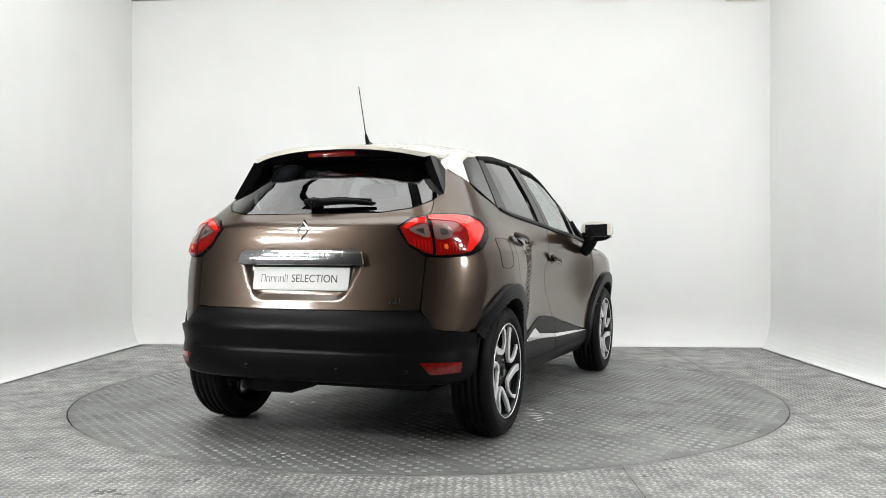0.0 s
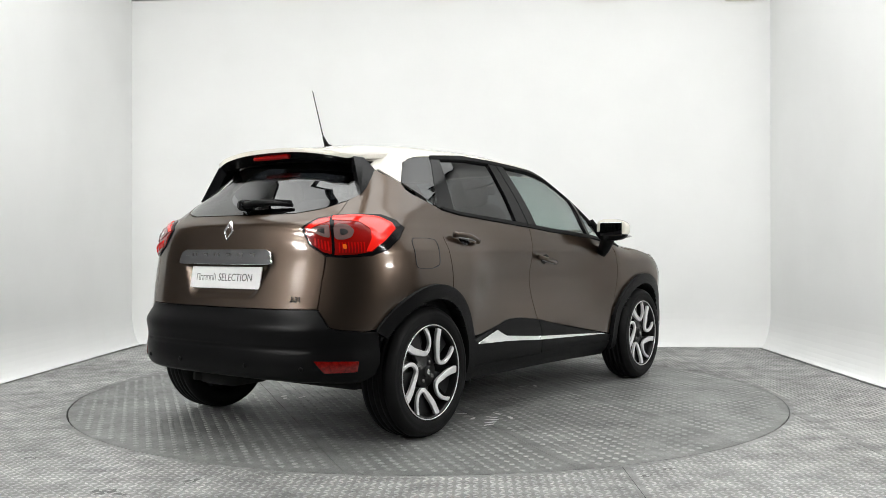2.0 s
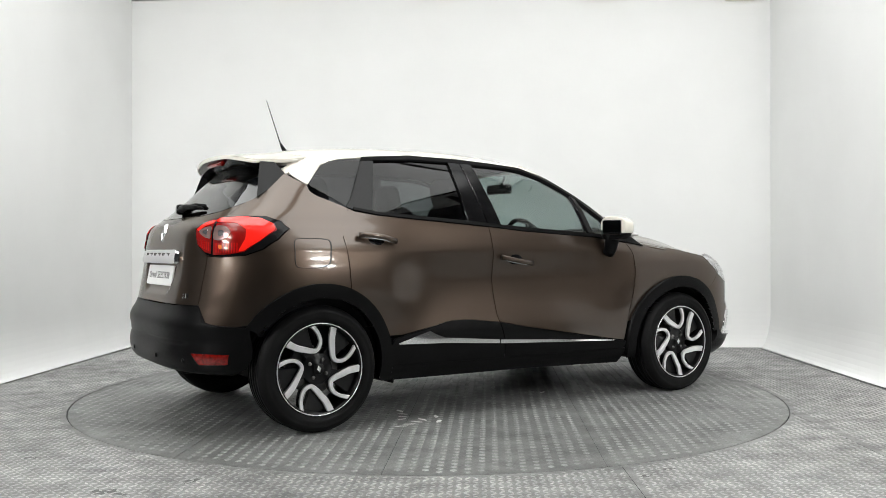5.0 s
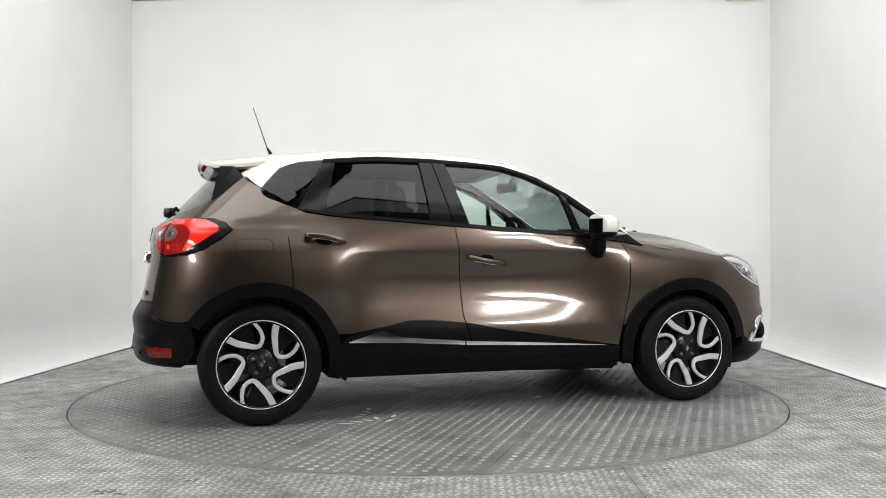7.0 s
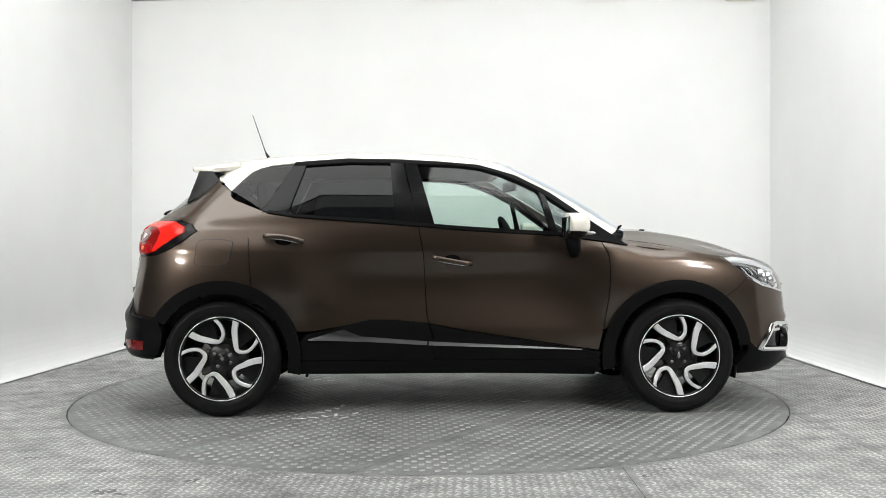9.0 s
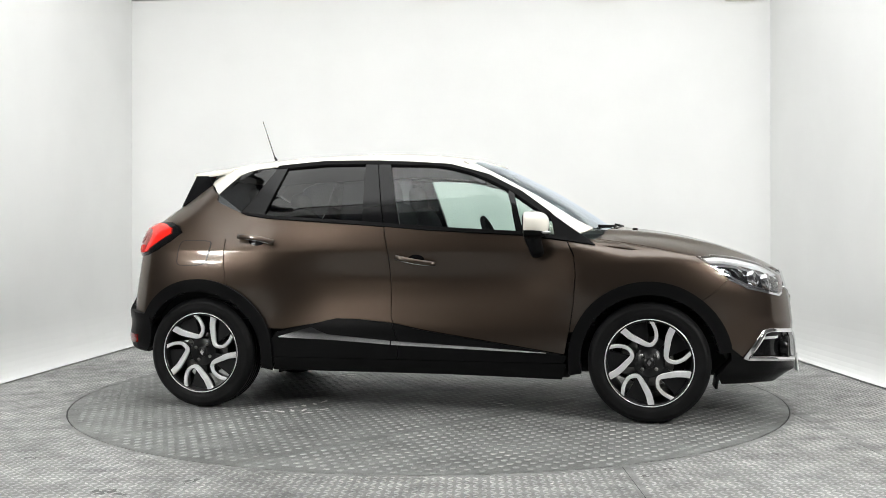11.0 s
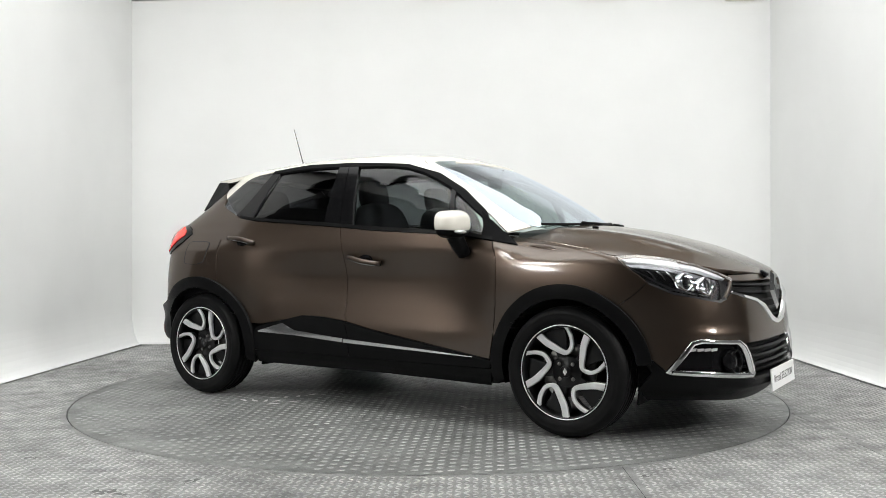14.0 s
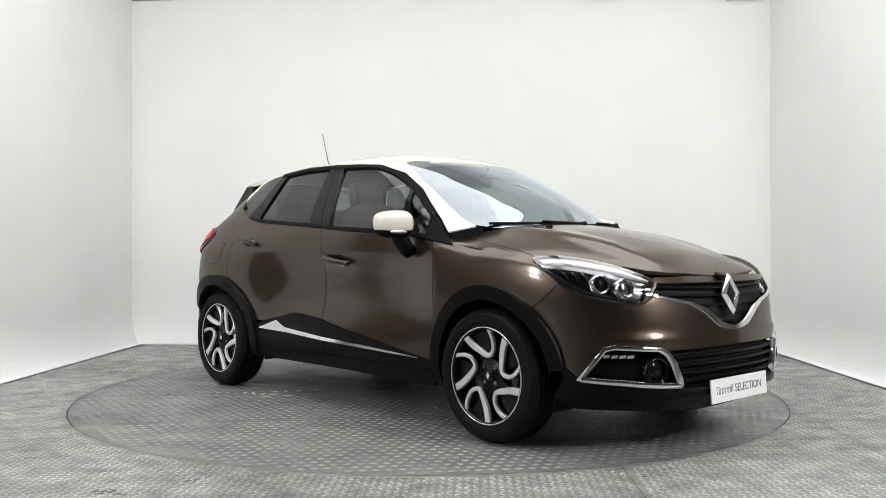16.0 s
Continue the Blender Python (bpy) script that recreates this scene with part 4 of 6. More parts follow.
# chrome handle bar, plate, badge on the tailgate
bar = end_poly([(0.295, 0.938), (-0.295, 0.938), (-0.325, 0.925), (-0.34, 0.872), (-0.33, 0.864), (0.33, 0.864), (0.34, 0.872), (0.325, 0.925)], True)
bar_shape = lambda s, z: 0.016 + 0.010 * np.clip(1 - ((z - 0.885) / 0.055) ** 2, 0, 1)
chrome_bar = panel("chrome_bar", cut_panel(low_skin, bar, 0.01, 0.008, shape=bar_shape, edge=0.03), CHROME, car, "chrome tailgate handle bar with raised marks")


def glyph(y, z, w, h, bars, depth=0.006, x=None, parent=None, rear=True, material=None):
    """A raised mark out of plain upright and level bars, (left, bottom, right, top) in shares of its size."""
    bm = bmesh.new()
    for l, b, r, t in bars:
        sgn = -1 if rear else 1
        y0, y1 = sorted((y + sgn * (0.5 - l) * w * 1, y + sgn * (0.5 - r) * w))
        bmesh.ops.create_cube(bm, size=1, matrix=Matrix.LocRotScale((x, (y0 + y1) / 2, z + (b + t) / 2 * h), None, (depth, max(y1 - y0, 0.002), max((t - b) * h, 0.002))))
    return part("raised_mark", bm, material or CHROME, parent, smooth=False)


for k in range(6):
    yy = 0.215 - k * 0.086
    xx = float(skin(s_of_y(np.array(yy), np.array(0.905), True), np.array(0.905))[0]) - 0.022
    glyph(yy, 0.888, 0.034, 0.034, [(0, 0, 0.22, 1), (0, 0.8, 1, 1)] if k % 2 else [(0, 0.0, 0.2, 1), (0.8, 0, 1, 1)], x=xx, parent=chrome_bar, material=STEEL_DARK)


def lettering(text, span, height):
    """Raised letters of the built-in font as a mesh, span wide and height tall, its left foot at the origin."""
    curve_data = bpy.data.curves.new("lettering", "FONT")
    curve_data.body, curve_data.extrude, curve_data.resolution_u = text, 0.01, 4
    source = bpy.data.objects.new("lettering_source", curve_data)
    me = bpy.data.meshes.new_from_object(source)
    bpy.data.objects.remove(source)
    bpy.data.curves.remove(curve_data)
    co = np.array([v.co[:] for v in me.vertices])
    lo, hi = co.min(0), co.max(0)
    scale = (span / (hi[0] - lo[0]), height / (hi[1] - lo[1]), 0.06)
    for v in me.vertices:
        v.co = Vector(((v.co.x - lo[0]) * scale[0], (v.co.y - lo[1]) * scale[1], v.co.z * scale[2]))
    me.name = "lettering"
    me.materials.clear()
    me.materials.append(INK)
    return tagged(new("lettering", me), "grey printed word")


def build_plate(x, z, tilt, rear):
    """Show plate: a word as plain strokes, then a lettered word."""
    pl = new("number_plate")
    pl.parent = car
    tagged(pl, "white show plate with grey printed words")
    bm = box_bm(-0.004, 0.004, -0.26, 0.26, -0.055, 0.055, 0.002)
    part("plate_base", bm, PLATE_WHITE, pl, smooth=False)
    sgn = -1 if rear else 1
    side = 1 if rear else -1
    yy = 0.212
    # first word as plain strokes
    for width_, height_ in ((0.019, 0.036), (0.017, 0.026), (0.017, 0.026), (0.017, 0.026), (0.017, 0.026), (0.004, 0.038), (0.010, 0.034)):
        bm = bmesh.new()
        for o in ((0.0, width_) if width_ > 0.012 else (0.0,)):
            bmesh.ops.create_cube(bm, size=1, matrix=Matrix.LocRotScale((sgn * 0.0046, (yy - o) * side, height_ / 2 - 0.017), None, (0.0012, 0.0026, height_)))
        if width_ > 0.012:
            bmesh.ops.create_cube(bm, size=1, matrix=Matrix.LocRotScale((sgn * 0.0046, (yy - width_ / 2) * side, height_ - 0.019), None, (0.0012, width_, 0.0026)))
        part("stroke", bm, INK, pl, smooth=False)
        yy -= width_ + 0.0085
    ob = lettering("SELECTION", 0.245, 0.0375)
    ob.parent = pl
    ob.matrix_basis = pose(sgn * 0.0044, (yy - 0.006) * side, -0.0175, 90, 0, -90 if rear else 90)
    pl.matrix_basis = pose(x, 0, z, 0, tilt, 0)
    return pl


build_plate(-1.888, 0.799, 10, True)


def build_diamond(x, z, w, h, tilt, rear):
    """Upright hollow lozenge of chrome with a slanted facet."""
    o, i = [(0, h / 2), (w / 2, 0), (0, -h / 2), (-w / 2, 0)], [(0, h * 0.30), (w * 0.24, 0), (0, -h * 0.30), (-w * 0.24, 0)]
    bm = bmesh.new()
    sgn = -1 if rear else 1
    a = [bm.verts.new((0, y, zz)) for y, zz in o]
    b = [bm.verts.new((sgn * 0.016, y * 0.72, zz * 0.78)) for y, zz in o]
    c = [bm.verts.new((sgn * 0.004, y, zz)) for y, zz in i]
    for k in range(4):
        n = (k + 1) % 4
        bm.faces.new((a[k], a[n], b[n], b[k]))
        bm.faces.new((b[k], b[n], c[n], c[k]))
    bmesh.ops.recalc_face_normals(bm, faces=bm.faces[:])
    ob = part("badge", bm, CHROME, car, "chrome lozenge badge", smooth=False)
    ob.matrix_basis = pose(x, 0, z, 0, tilt, 0)
    bm = bmesh.new()
    v = [bm.verts.new((sgn * 0.0045, y, zz)) for y, zz in i]
    bm.faces.new(v)
    part("badge_core", bm, GLOSS_BLACK, ob, smooth=False)
    return ob


build_diamond(-1.858, 1.03, 0.082, 0.112, 12, True)
dci = new("engine_badge")
dci.parent = car
tagged(dci, "small chrome engine badge of plain marks")
for k, (w_, h_) in enumerate(((0.016, 0.026), (0.02, 0.026), (0.006, 0.026))):
    yy = -0.472 - k * 0.022
    xx = float(skin(s_of_y(np.array(yy), np.array(0.70), True), np.array(0.70))[0]) - 0.002
    glyph(yy, 0.690, w_, h_, [(0, 0, 0.3, 1), (0, 0, 1, 0.25)] if k < 2 else [(0, 0, 1, 1)], x=xx, parent=dci, depth=0.005)
# reflectors and sensors in the bumper
refl = [(2.586, 0.424), (2.46, 0.424), (2.329, 0.422), (2.338, 0.374), (2.530, 0.370)]
pair("reflector", cut_panel(low_skin, refl, 0.01, 0.01, shape=lambda s, z: rear_ledge(s, z) + 0.003, edge=0.01), RED_REFLECTOR, "dark red bumper reflector")
for ys in (0.248, -0.238, 0.56, -0.56):
    bm = lathe_bm([(0.0001, -0.004), (0.009, -0.004), (0.012, 0.0), (0.012, 0.02)], 16)
    ob = part("parking_sensor", bm, BLACK_PLASTIC, car)
    zs = 0.383
    px_ = skin(s_of_y(np.array(ys), np.array(zs), True), np.array(zs))
    ob.matrix_basis = Matrix.Translation((float(px_[0]) - 0.026, ys, zs)) @ Matrix.Rotation(-math.pi / 2, 4, "Z")
# rear wiper
wp = new("rear_wiper")
wp.parent = car
tagged(wp, "black rear wiper parked on the glass")
def on_tail(y, z, d):
    q = skin(s_of_y(np.array(float(y)), np.array(float(z)), True), np.array(float(z)))
    return Vector((float(q[0]) - d, float(q[1]), float(q[2])))
bm = tube_bm([on_tail(-0.02, 1.165, 0.04), on_tail(-0.10, 1.175, 0.045), on_tail(-0.22, 1.172, 0.035), on_tail(-0.33, 1.160, 0.02)], 0.022, 10, 0.007)
part("wiper_arm", bm, BLACK_PLASTIC, wp)
bm = tube_bm([on_tail(0.06, 1.178, 0.018), on_tail(-0.12, 1.188, 0.014), on_tail(-0.30, 1.175, 0.012)], 0.010, 8)
part("wiper_blade", bm, RUBBER, wp)
bm = lathe_bm([(0.0001, -0.03), (0.024, -0.03), (0.030, -0.015), (0.030, 0.05)], 20)
ob = part("wiper_pivot", bm, GLOSS_BLACK, wp)
ob.matrix_basis = Matrix.Translation(on_tail(-0.01, 1.165, 0.03)) @ Matrix.Rotation(-math.pi / 2, 4, "Z")

# ---- roof, spoiler, pillars ----
def roof_edge(xs):
    return [(x, -float(roof_half(np.array(float(x))))) for x in xs]


rf = [(0.43, 0.0), (0.41, -0.25), (0.36, -0.44), (0.30, -0.515)] + roof_edge((0.2, 0.0, -0.3, -0.6, -0.9, -1.1, -1.24)) + [(-1.27, -0.45), (-1.29, -0.2), (-1.295, 0.0)]
rf = rf + [(x, -y) for x, y in reversed(rf[1:-1])]
panel("roof", cut_panel(roof_skin, rf, 0.04, 0.04, edge=0.02), IVORY, car, "ivory painted roof panel")
sp = [(-1.300, 0.0), (-1.295, -0.2), (-1.275, -0.45), (-1.247, -0.522), (-1.35, -0.523), (-1.45, -0.515), (-1.53, -0.48), (-1.572, -0.38), (-1.597, -0.2), (-1.605, 0.0)]
sp = sp + [(x, -y) for x, y in reversed(sp[1:-1])]
spoiler = panel("roof_spoiler", cut_panel(roof_skin, sp, 0.03, 0.03, edge=0.022), IVORY, car, "ivory roof spoiler with black underside")
flank_cap = [(2.272, 1.354)] + run([(-1.272, 1.442)], True) + [(2.46, 1.445), (2.470, 1.415), (2.38, 1.378), (2.303, 1.350)]
pair("spoiler_side", cut_panel(high_skin, flank_cap, DS, DZ, edge=0.02), IVORY, "", spoiler)
# black underside between the lip and the glass
lip = [(-1.44, 0.517), (-1.52, 0.478), (-1.562, 0.38), (-1.585, 0.2), (-1.593, 0.0)]
bm = bmesh.new()
row_a, row_b, row_c = [], [], []
for x, y in lip + [(x, -y) for x, y in reversed(lip[:-1])]:
    z = float(roof_skin(np.array(x), np.array(y))[2])
    row_a.append(bm.verts.new((x, y, z - 0.018)))
    row_b.append(bm.verts.new((x + 0.045, y * 0.99, z - 0.055)))
    g = skin(s_of_y(np.array(y * 0.99), np.array(1.408 - 0.012 * abs(y) / 0.5), True), np.array(1.408 - 0.012 * abs(y) / 0.5))
    row_c.append(bm.verts.new((float(g[0]) - 0.008, float(g[1]), float(g[2]))))
for r0, r1 in ((row_a, row_b), (row_b, row_c)):
    for k in range(len(r0) - 1):
        bm.faces.new((r0[k], r0[k + 1], r1[k + 1], r1[k]))
bmesh.ops.recalc_face_normals(bm, faces=bm.faces[:])
part("underside", bm, GLOSS_BLACK, spoiler, "gloss black spoiler underside")
for sg in (-1, 1):
    bm = bmesh.new()
    z2 = float(roof_skin(np.array(-1.50), np.array(0.50))[2])
    q = [(-1.375, 0.545, 1.352), (-1.42, 0.512, 1.410), (-1.50, 0.512, z2 - 0.012), (-1.552, 0.607, 1.213), (-1.47, 0.585, 1.262)]
    low = [(x + 0.03, y - 0.05, z - 0.01) for x, y, z in q]
    a = [bm.verts.new((x, sg * y, z)) for x, y, z in q]
    b = [bm.verts.new((x, sg * y, z)) for x, y, z in low]
    bm.faces.new(a), bm.faces.new(b[::-1])
    for k in range(len(q)):
        bm.faces.new((a[k], b[k], b[(k + 1) % len(q)], a[(k + 1) % len(q)]))
    bmesh.ops.recalc_face_normals(bm, faces=bm.faces[:])
    part("side_fin", bm, GLOSS_BLACK, spoiler, "gloss black side fin", smooth=False)
bm = box_bm(-0.012, 0.012, -0.135, 0.135, -0.013, 0.013, 0.008, 2)
ob = part("high_brake_lamp", bm, RED_DARK, spoiler, "dark red high level brake lamp")
ob.matrix_basis = pose(-1.574, 0, 1.427, 0, 40, 0)
# pillars
def z_edge(x):
    return float(roof_skin(np.array(float(x)), roof_half(np.array(float(x))))[2]) + 0.006
TRIM = [(-0.923, 1.458), (-0.612, 1.483), (-0.282, 1.477), (-0.058, 1.465), (0.166, 1.446), (0.391, 1.382), (0.590, 1.277), (0.760, 1.152), (0.870, 1.070)]
rail = run([(-1.285, 1.286), (-1.176, 1.405), (-1.066, 1.442)] + TRIM[:5], True) + run([(0.28, z_edge(0.28) - 0.012)] + [(x, z_edge(x)) for x in (0.2, 0.0, -0.3, -0.6, -0.9, -1.1, -1.24)] + [(-1.27, z_edge(-1.27))] , True) + [(2.27, 1.352)]
pair("roof_rail", cut_panel(high_skin, rail, DS, DZ, edge=0.01), IVORY)
post = run(TRIM[4:] + [(0.93, 1.03)], True) + [(0.612, 1.062), (0.628, 1.10), (0.650, 1.178), (0.662, 1.316), (0.64, 1.40), (0.617, 1.461), (0.66, 1.475)] + run([(0.28, z_edge(0.28))], True)
pair("windscreen_pillar", cut_panel(high_skin, post, DS, DZ, edge=0.01, lift=0.003), IVORY, "ivory windscreen pillar")
# black window trims
top_trim = TRIM[:-1] + [(0.785, 1.125), (0.765, 1.112), (0.58, 1.244), (0.50, 1.296), (0.40, 1.346), (0.301, 1.388), (0.17, 1.424), (0.05, 1.440), (-0.204, 1.450), (-0.356, 1.456), (-0.60, 1.458), (-0.863, 1.440), (-0.935, 1.436)]
pair("window_trim", cut_panel(high_skin, flank(top_trim, True), DS, DZ, lift=0.006, edge=0.03), MATT_BLACK, "satin black window trim")
sail = [(0.755, 1.150), (0.89, 1.052), (1.015, 0.962), (0.90, 0.980), (0.795, 0.996), (0.775, 1.105)]
pair("sail_panel", cut_panel(low_skin, flank(sail), DS, DZ, lift=0.008, edge=0.03), MATT_BLACK, "satin black triangle below the pillar")
pair("window_divider", cut_panel(high_skin, flank([(0.515, 1.292), (0.548, 1.270), (0.622, 1.018), (0.576, 1.028)], True), DS, DZ, lift=0.004, edge=0.03), GLOSS_BLACK)
pair("centre_pillar", cut_panel(high_skin, flank([(-0.285, 1.462), (-0.360, 1.460), (-0.328, 1.08), (-0.199, 1.072)], True), DS, DZ, lift=0.004, edge=0.03), GLOSS_BLACK, "gloss black centre pillar")
pair("centre_pillar", cut_panel(high_skin, flank([(-0.204, 1.455), (-0.279, 1.462), (-0.193, 1.072), (-0.098, 1.062)], True), DS, DZ, lift=0.005, edge=0.03), GLOSS_BLACK, "gloss black centre pillar")
pair("door_frame", cut_panel(high_skin, flank([(-0.858, 1.442), (-0.923, 1.452), (-1.057, 1.217), (-1.100, 1.165), (-1.03, 1.146), (-0.935, 1.131), (-0.945, 1.16)], True), DS, DZ, lift=0.004, edge=0.03), GLOSS_BLACK, "gloss black door frame")
belt = [(0.862, 0.987), (0.62, 1.020), (0.06, 1.052), (-0.196, 1.074), (-0.326, 1.084), (-0.914, 1.127), (-1.06, 1.149), (-1.06, 1.163), (-0.914, 1.142), (-0.326, 1.104), (-0.196, 1.093), (0.06, 1.073), (0.62, 1.040), (0.862, 1.004)]
pair("belt_trim", cut_panel(high_skin, flank(belt, True), DS, 0.01, lift=0.009, edge=0.03), BLACK_PLASTIC, "black belt line trim")
# panes
FD = [(-0.21, 1.458), (0.05, 1.452), (0.301, 1.400), (0.50, 1.310), (0.530, 1.290), (0.592, 1.03), (-0.096, 1.068)]
RD = [(-0.863, 1.446), (-0.60, 1.462), (-0.350, 1.462), (-0.322, 1.092), (-0.93, 1.127), (-0.955, 1.15)]
VENT = [(0.545, 1.272), (0.775, 1.118), (0.80, 0.995), (0.607, 1.02)]
QG = [(-1.280, 1.284), (-1.23, 1.345), (-1.172, 1.400), (-1.125, 1.424), (-1.066, 1.437), (-0.928, 1.449), (-1.059, 1.220), (-1.100, 1.172)]
PANES = []
for nm, outline, m in (("front_window", FD, GLASS), ("rear_window", RD, TINT), ("vent_window", VENT, GLASS)):
    PANES += pair(nm, cut_panel(high_skin, flank(outline, True), DS, DZ, edge=0, lift=-0.008), m)
PANES += pair("quarter_window", cut_panel(high_skin, flank(QG, True), DS, DZ, edge=0.004, lift=0.001), TINT)
ws = both_ends([(0.0, 1.482), (0.30, 1.480), (0.50, 1.474), (0.622, 1.461), (0.668, 1.316), (0.656, 1.178), (0.62, 1.075), (0.50, 1.055), (0.0, 1.058)], False)
PANES.append(panel("windscreen", cut_panel(high_skin, ws, DS, DZ, edge=0.004, lift=-0.002), WINDSCREEN, car, "clear windscreen"))
PANES.append(rear_pane)
for ob in PANES:
    ob.visible_shadow = False

# ---- bonnet and nose ----
bn = [(1.13, 0.0), (1.11, -0.30), (1.05, -0.58), (1.01, -0.675), (1.20, -0.715), (1.40, -0.73), (1.50, -0.735), (1.62, -0.70), (1.75, -0.645), (1.87, -0.565), (1.97, -0.485), (2.02, -0.40), (2.055, -0.22), (2.07, -0.10), (2.072, 0.0)]
bn = bn + [(x, -y) for x, y in reversed(bn[1:-1])]
panel("bonnet", cut_panel(bonnet_skin, bn, 0.03, 0.03), BROWN, car, "brown painted bonnet")
wt = [(0.95, -0.67), (1.007, -0.681), (1.20, -0.7225), (1.40, -0.7375), (1.50, -0.742), (1.56, -0.725), (1.54, -0.80), (1.40, -0.80), (1.2, -0.80), (0.95, -0.775), (0.90, -0.74)]
pair("wing_top", cut_panel(bonnet_skin, wt, 0.03, 0.03, edge=0.01), BROWN)
for sg in (-1, 1):
    jet = part("washer_jet", box_bm(-0.018, 0.014, -0.013, 0.013, 0.0, 0.012, 0.005), GLOSS_BLACK, car, "small black washer jet")
    q = bonnet_skin(np.array(1.24), np.array(0.30))
    jet.matrix_basis = pose(1.24, sg * 0.30, float(q[2]) - 0.002, 0, 4, 0)
cowl = [(0.80, 0.0), (0.84, -0.45), (0.90, -0.58), (1.04, -0.60), (1.10, -0.52), (1.16, -0.28), (1.18, 0.0)]
cowl = cowl + [(x, -y) for x, y in reversed(cowl[1:-1])]
panel("cowl", cut_panel(bonnet_skin, cowl, 0.04, 0.04, lift=-0.028), BLACK_PLASTIC, car, "black plastic windscreen cowl")

HL = [(0.805, 0.903), (0.702, 0.912), (0.564, 0.897), (0.450, 0.869), (0.366, 0.828), (0.295, 0.796), (0.322, 0.765), (0.395, 0.701), (0.445, 0.687), (0.545, 0.702), (0.699, 0.730), (0.795, 0.776), (0.828, 0.842)]
bumper = both_ends([(0.0, 0.553), (0.041, 0.575), (0.101, 0.643), (0.162, 0.680), (0.345, 0.724), (0.395, 0.697), (0.445, 0.683), (0.545, 0.698), (0.699, 0.726), (0.795, 0.777), (0.950, 0.6502)], False)[:11]
bumper += run(arch_pts(FX, 0.425, 45, 14, 8)) + [(0.84, 0.42), (0.769, 0.362), (0.639, 0.503), (0.587, 0.512), (0.357, 0.502), (0.311, 0.475), (0.289, 0.484), (0.03, 0.487), (0.0, 0.487)]
bumper = both_ends(bumper, False)
swell = lambda s, z: 0.012 * np.exp(-((np.abs(s) - 0.45) / 0.2) ** 2) * np.exp(-((z - 0.53) / 0.03) ** 2)
panel("front_bumper", cut_panel(low_skin, bumper, DS, 0.01, shape=swell), BROWN, car, "brown painted front bumper")
back = both_ends([(0.0, 0.84), (0.32, 0.83), (0.40, 0.69), (0.34, 0.52), (0.80, 0.52), (0.87, 0.40), (0.80, 0.25), (0.0, 0.24)], False)
panel("nose_backing", cut_panel(low_skin, back, 0.03, 0.02, lift=-0.045, edge=0), UNDER, car, "black backing behind the grilles")
apron = both_ends([(0.0, 0.298), (0.225, 0.305), (0.252, 0.314), (0.555, 0.336), (0.769, 0.352), (0.845, 0.42)], False)[:6] + run(arch_pts(FX, 0.43, 12, 2, 3)) + [(0.87, 0.26), (0.80, 0.215), (0.52, 0.218), (0.25, 0.20), (0.0, 0.185)]
apron = both_ends(apron, False)
lip_shape = lambda s, z: 0.010 + 0.02 * np.exp(-((z - 0.285) / 0.02) ** 2) * np.clip((0.5 - np.abs(s)) / 0.2, 0, 1)
panel("front_apron", cut_panel(low_skin, apron, DS, 0.01, shape=lip_shape, edge=0.06), BLACK_PLASTIC, car, "black plastic front apron")

grille = new("grille")
grille.parent = car
tagged(grille, "black slatted grille with chrome lower edge")
for z, s1 in ((0.765, 0.30), (0.725, 0.29), (0.685, 0.15), (0.64, 0.085), (0.60, 0.05)):
    sl = [(-s1, z - 0.005 + 0.015 * (s1 > 0.2)), (0.0, z - 0.006), (s1, z - 0.005 + 0.015 * (s1 > 0.2)), (s1, z + 0.005 + 0.015 * (s1 > 0.2)), (0.0, z + 0.006), (-s1, z + 0.005 + 0.015 * (s1 > 0.2))]
    panel("slat", cut_panel(low_skin, sl, 0.02, 0.02, lift=-0.018, edge=0.025), BLACK_PLASTIC, grille)
vt = [(0.0, 0.553), (0.041, 0.575), (0.101, 0.643), (0.162, 0.680), (0.345, 0.724)]
vu = [(0.345, 0.734), (0.158, 0.694), (0.088, 0.662), (0.030, 0.597), (0.0, 0.574)]
panel("chrome_edge", cut_panel(low_skin, both_ends(vt + vu, False), 0.01, 0.01, lift=0.008, edge=0.02), CHROME, grille, "chrome grille edge")
brow = both_ends([(0.0, 0.815), (0.10, 0.815), (0.30, 0.812), (0.33, 0.797), (0.30, 0.788), (0.10, 0.786), (0.0, 0.786)], False)
panel("brow", cut_panel(low_skin, brow, 0.02, 0.01, lift=-0.002, edge=0.02), BROWN, grille)
low_grille = new("lower_grille")
low_grille.parent = car
tagged(low_grille, "black lower grille with level slats")
for z in (0.452, 0.415, 0.378, 0.342):
    s1 = 0.275 - 0.09 * (0.46 - z)
    sl = [(-s1, z - 0.006), (s1, z - 0.006), (s1, z + 0.006), (-s1, z + 0.006)]
    panel("slat", cut_panel(low_skin, sl, 0.02, 0.02, lift=-0.008, edge=0.03), BLACK_PLASTIC, low_grille)
build_diamond(2.118, 0.725, 0.165, 0.205, -9, False)
build_plate(2.165, 0.282, -4, False)
# badge plinth on the bonnet edge
bm = box_bm(-0.02, 0.024, -0.05, 0.05, -0.014, 0.014, 0.011, 3)
ob = part("badge_plinth", bm, GLOSS_BLACK, car, "gloss black badge plinth")
ob.matrix_basis = pose(2.072, 0, 0.812, 0, 32, 0)


def on_nose(s, z, d):
    uv = np.array([[s, z]], float)
    q = skin(uv[:, 0], uv[:, 1])[0] - surface_normals(low_skin, uv)[0] * d
    return Vector(q), Vector(-surface_normals(low_skin, uv)[0])


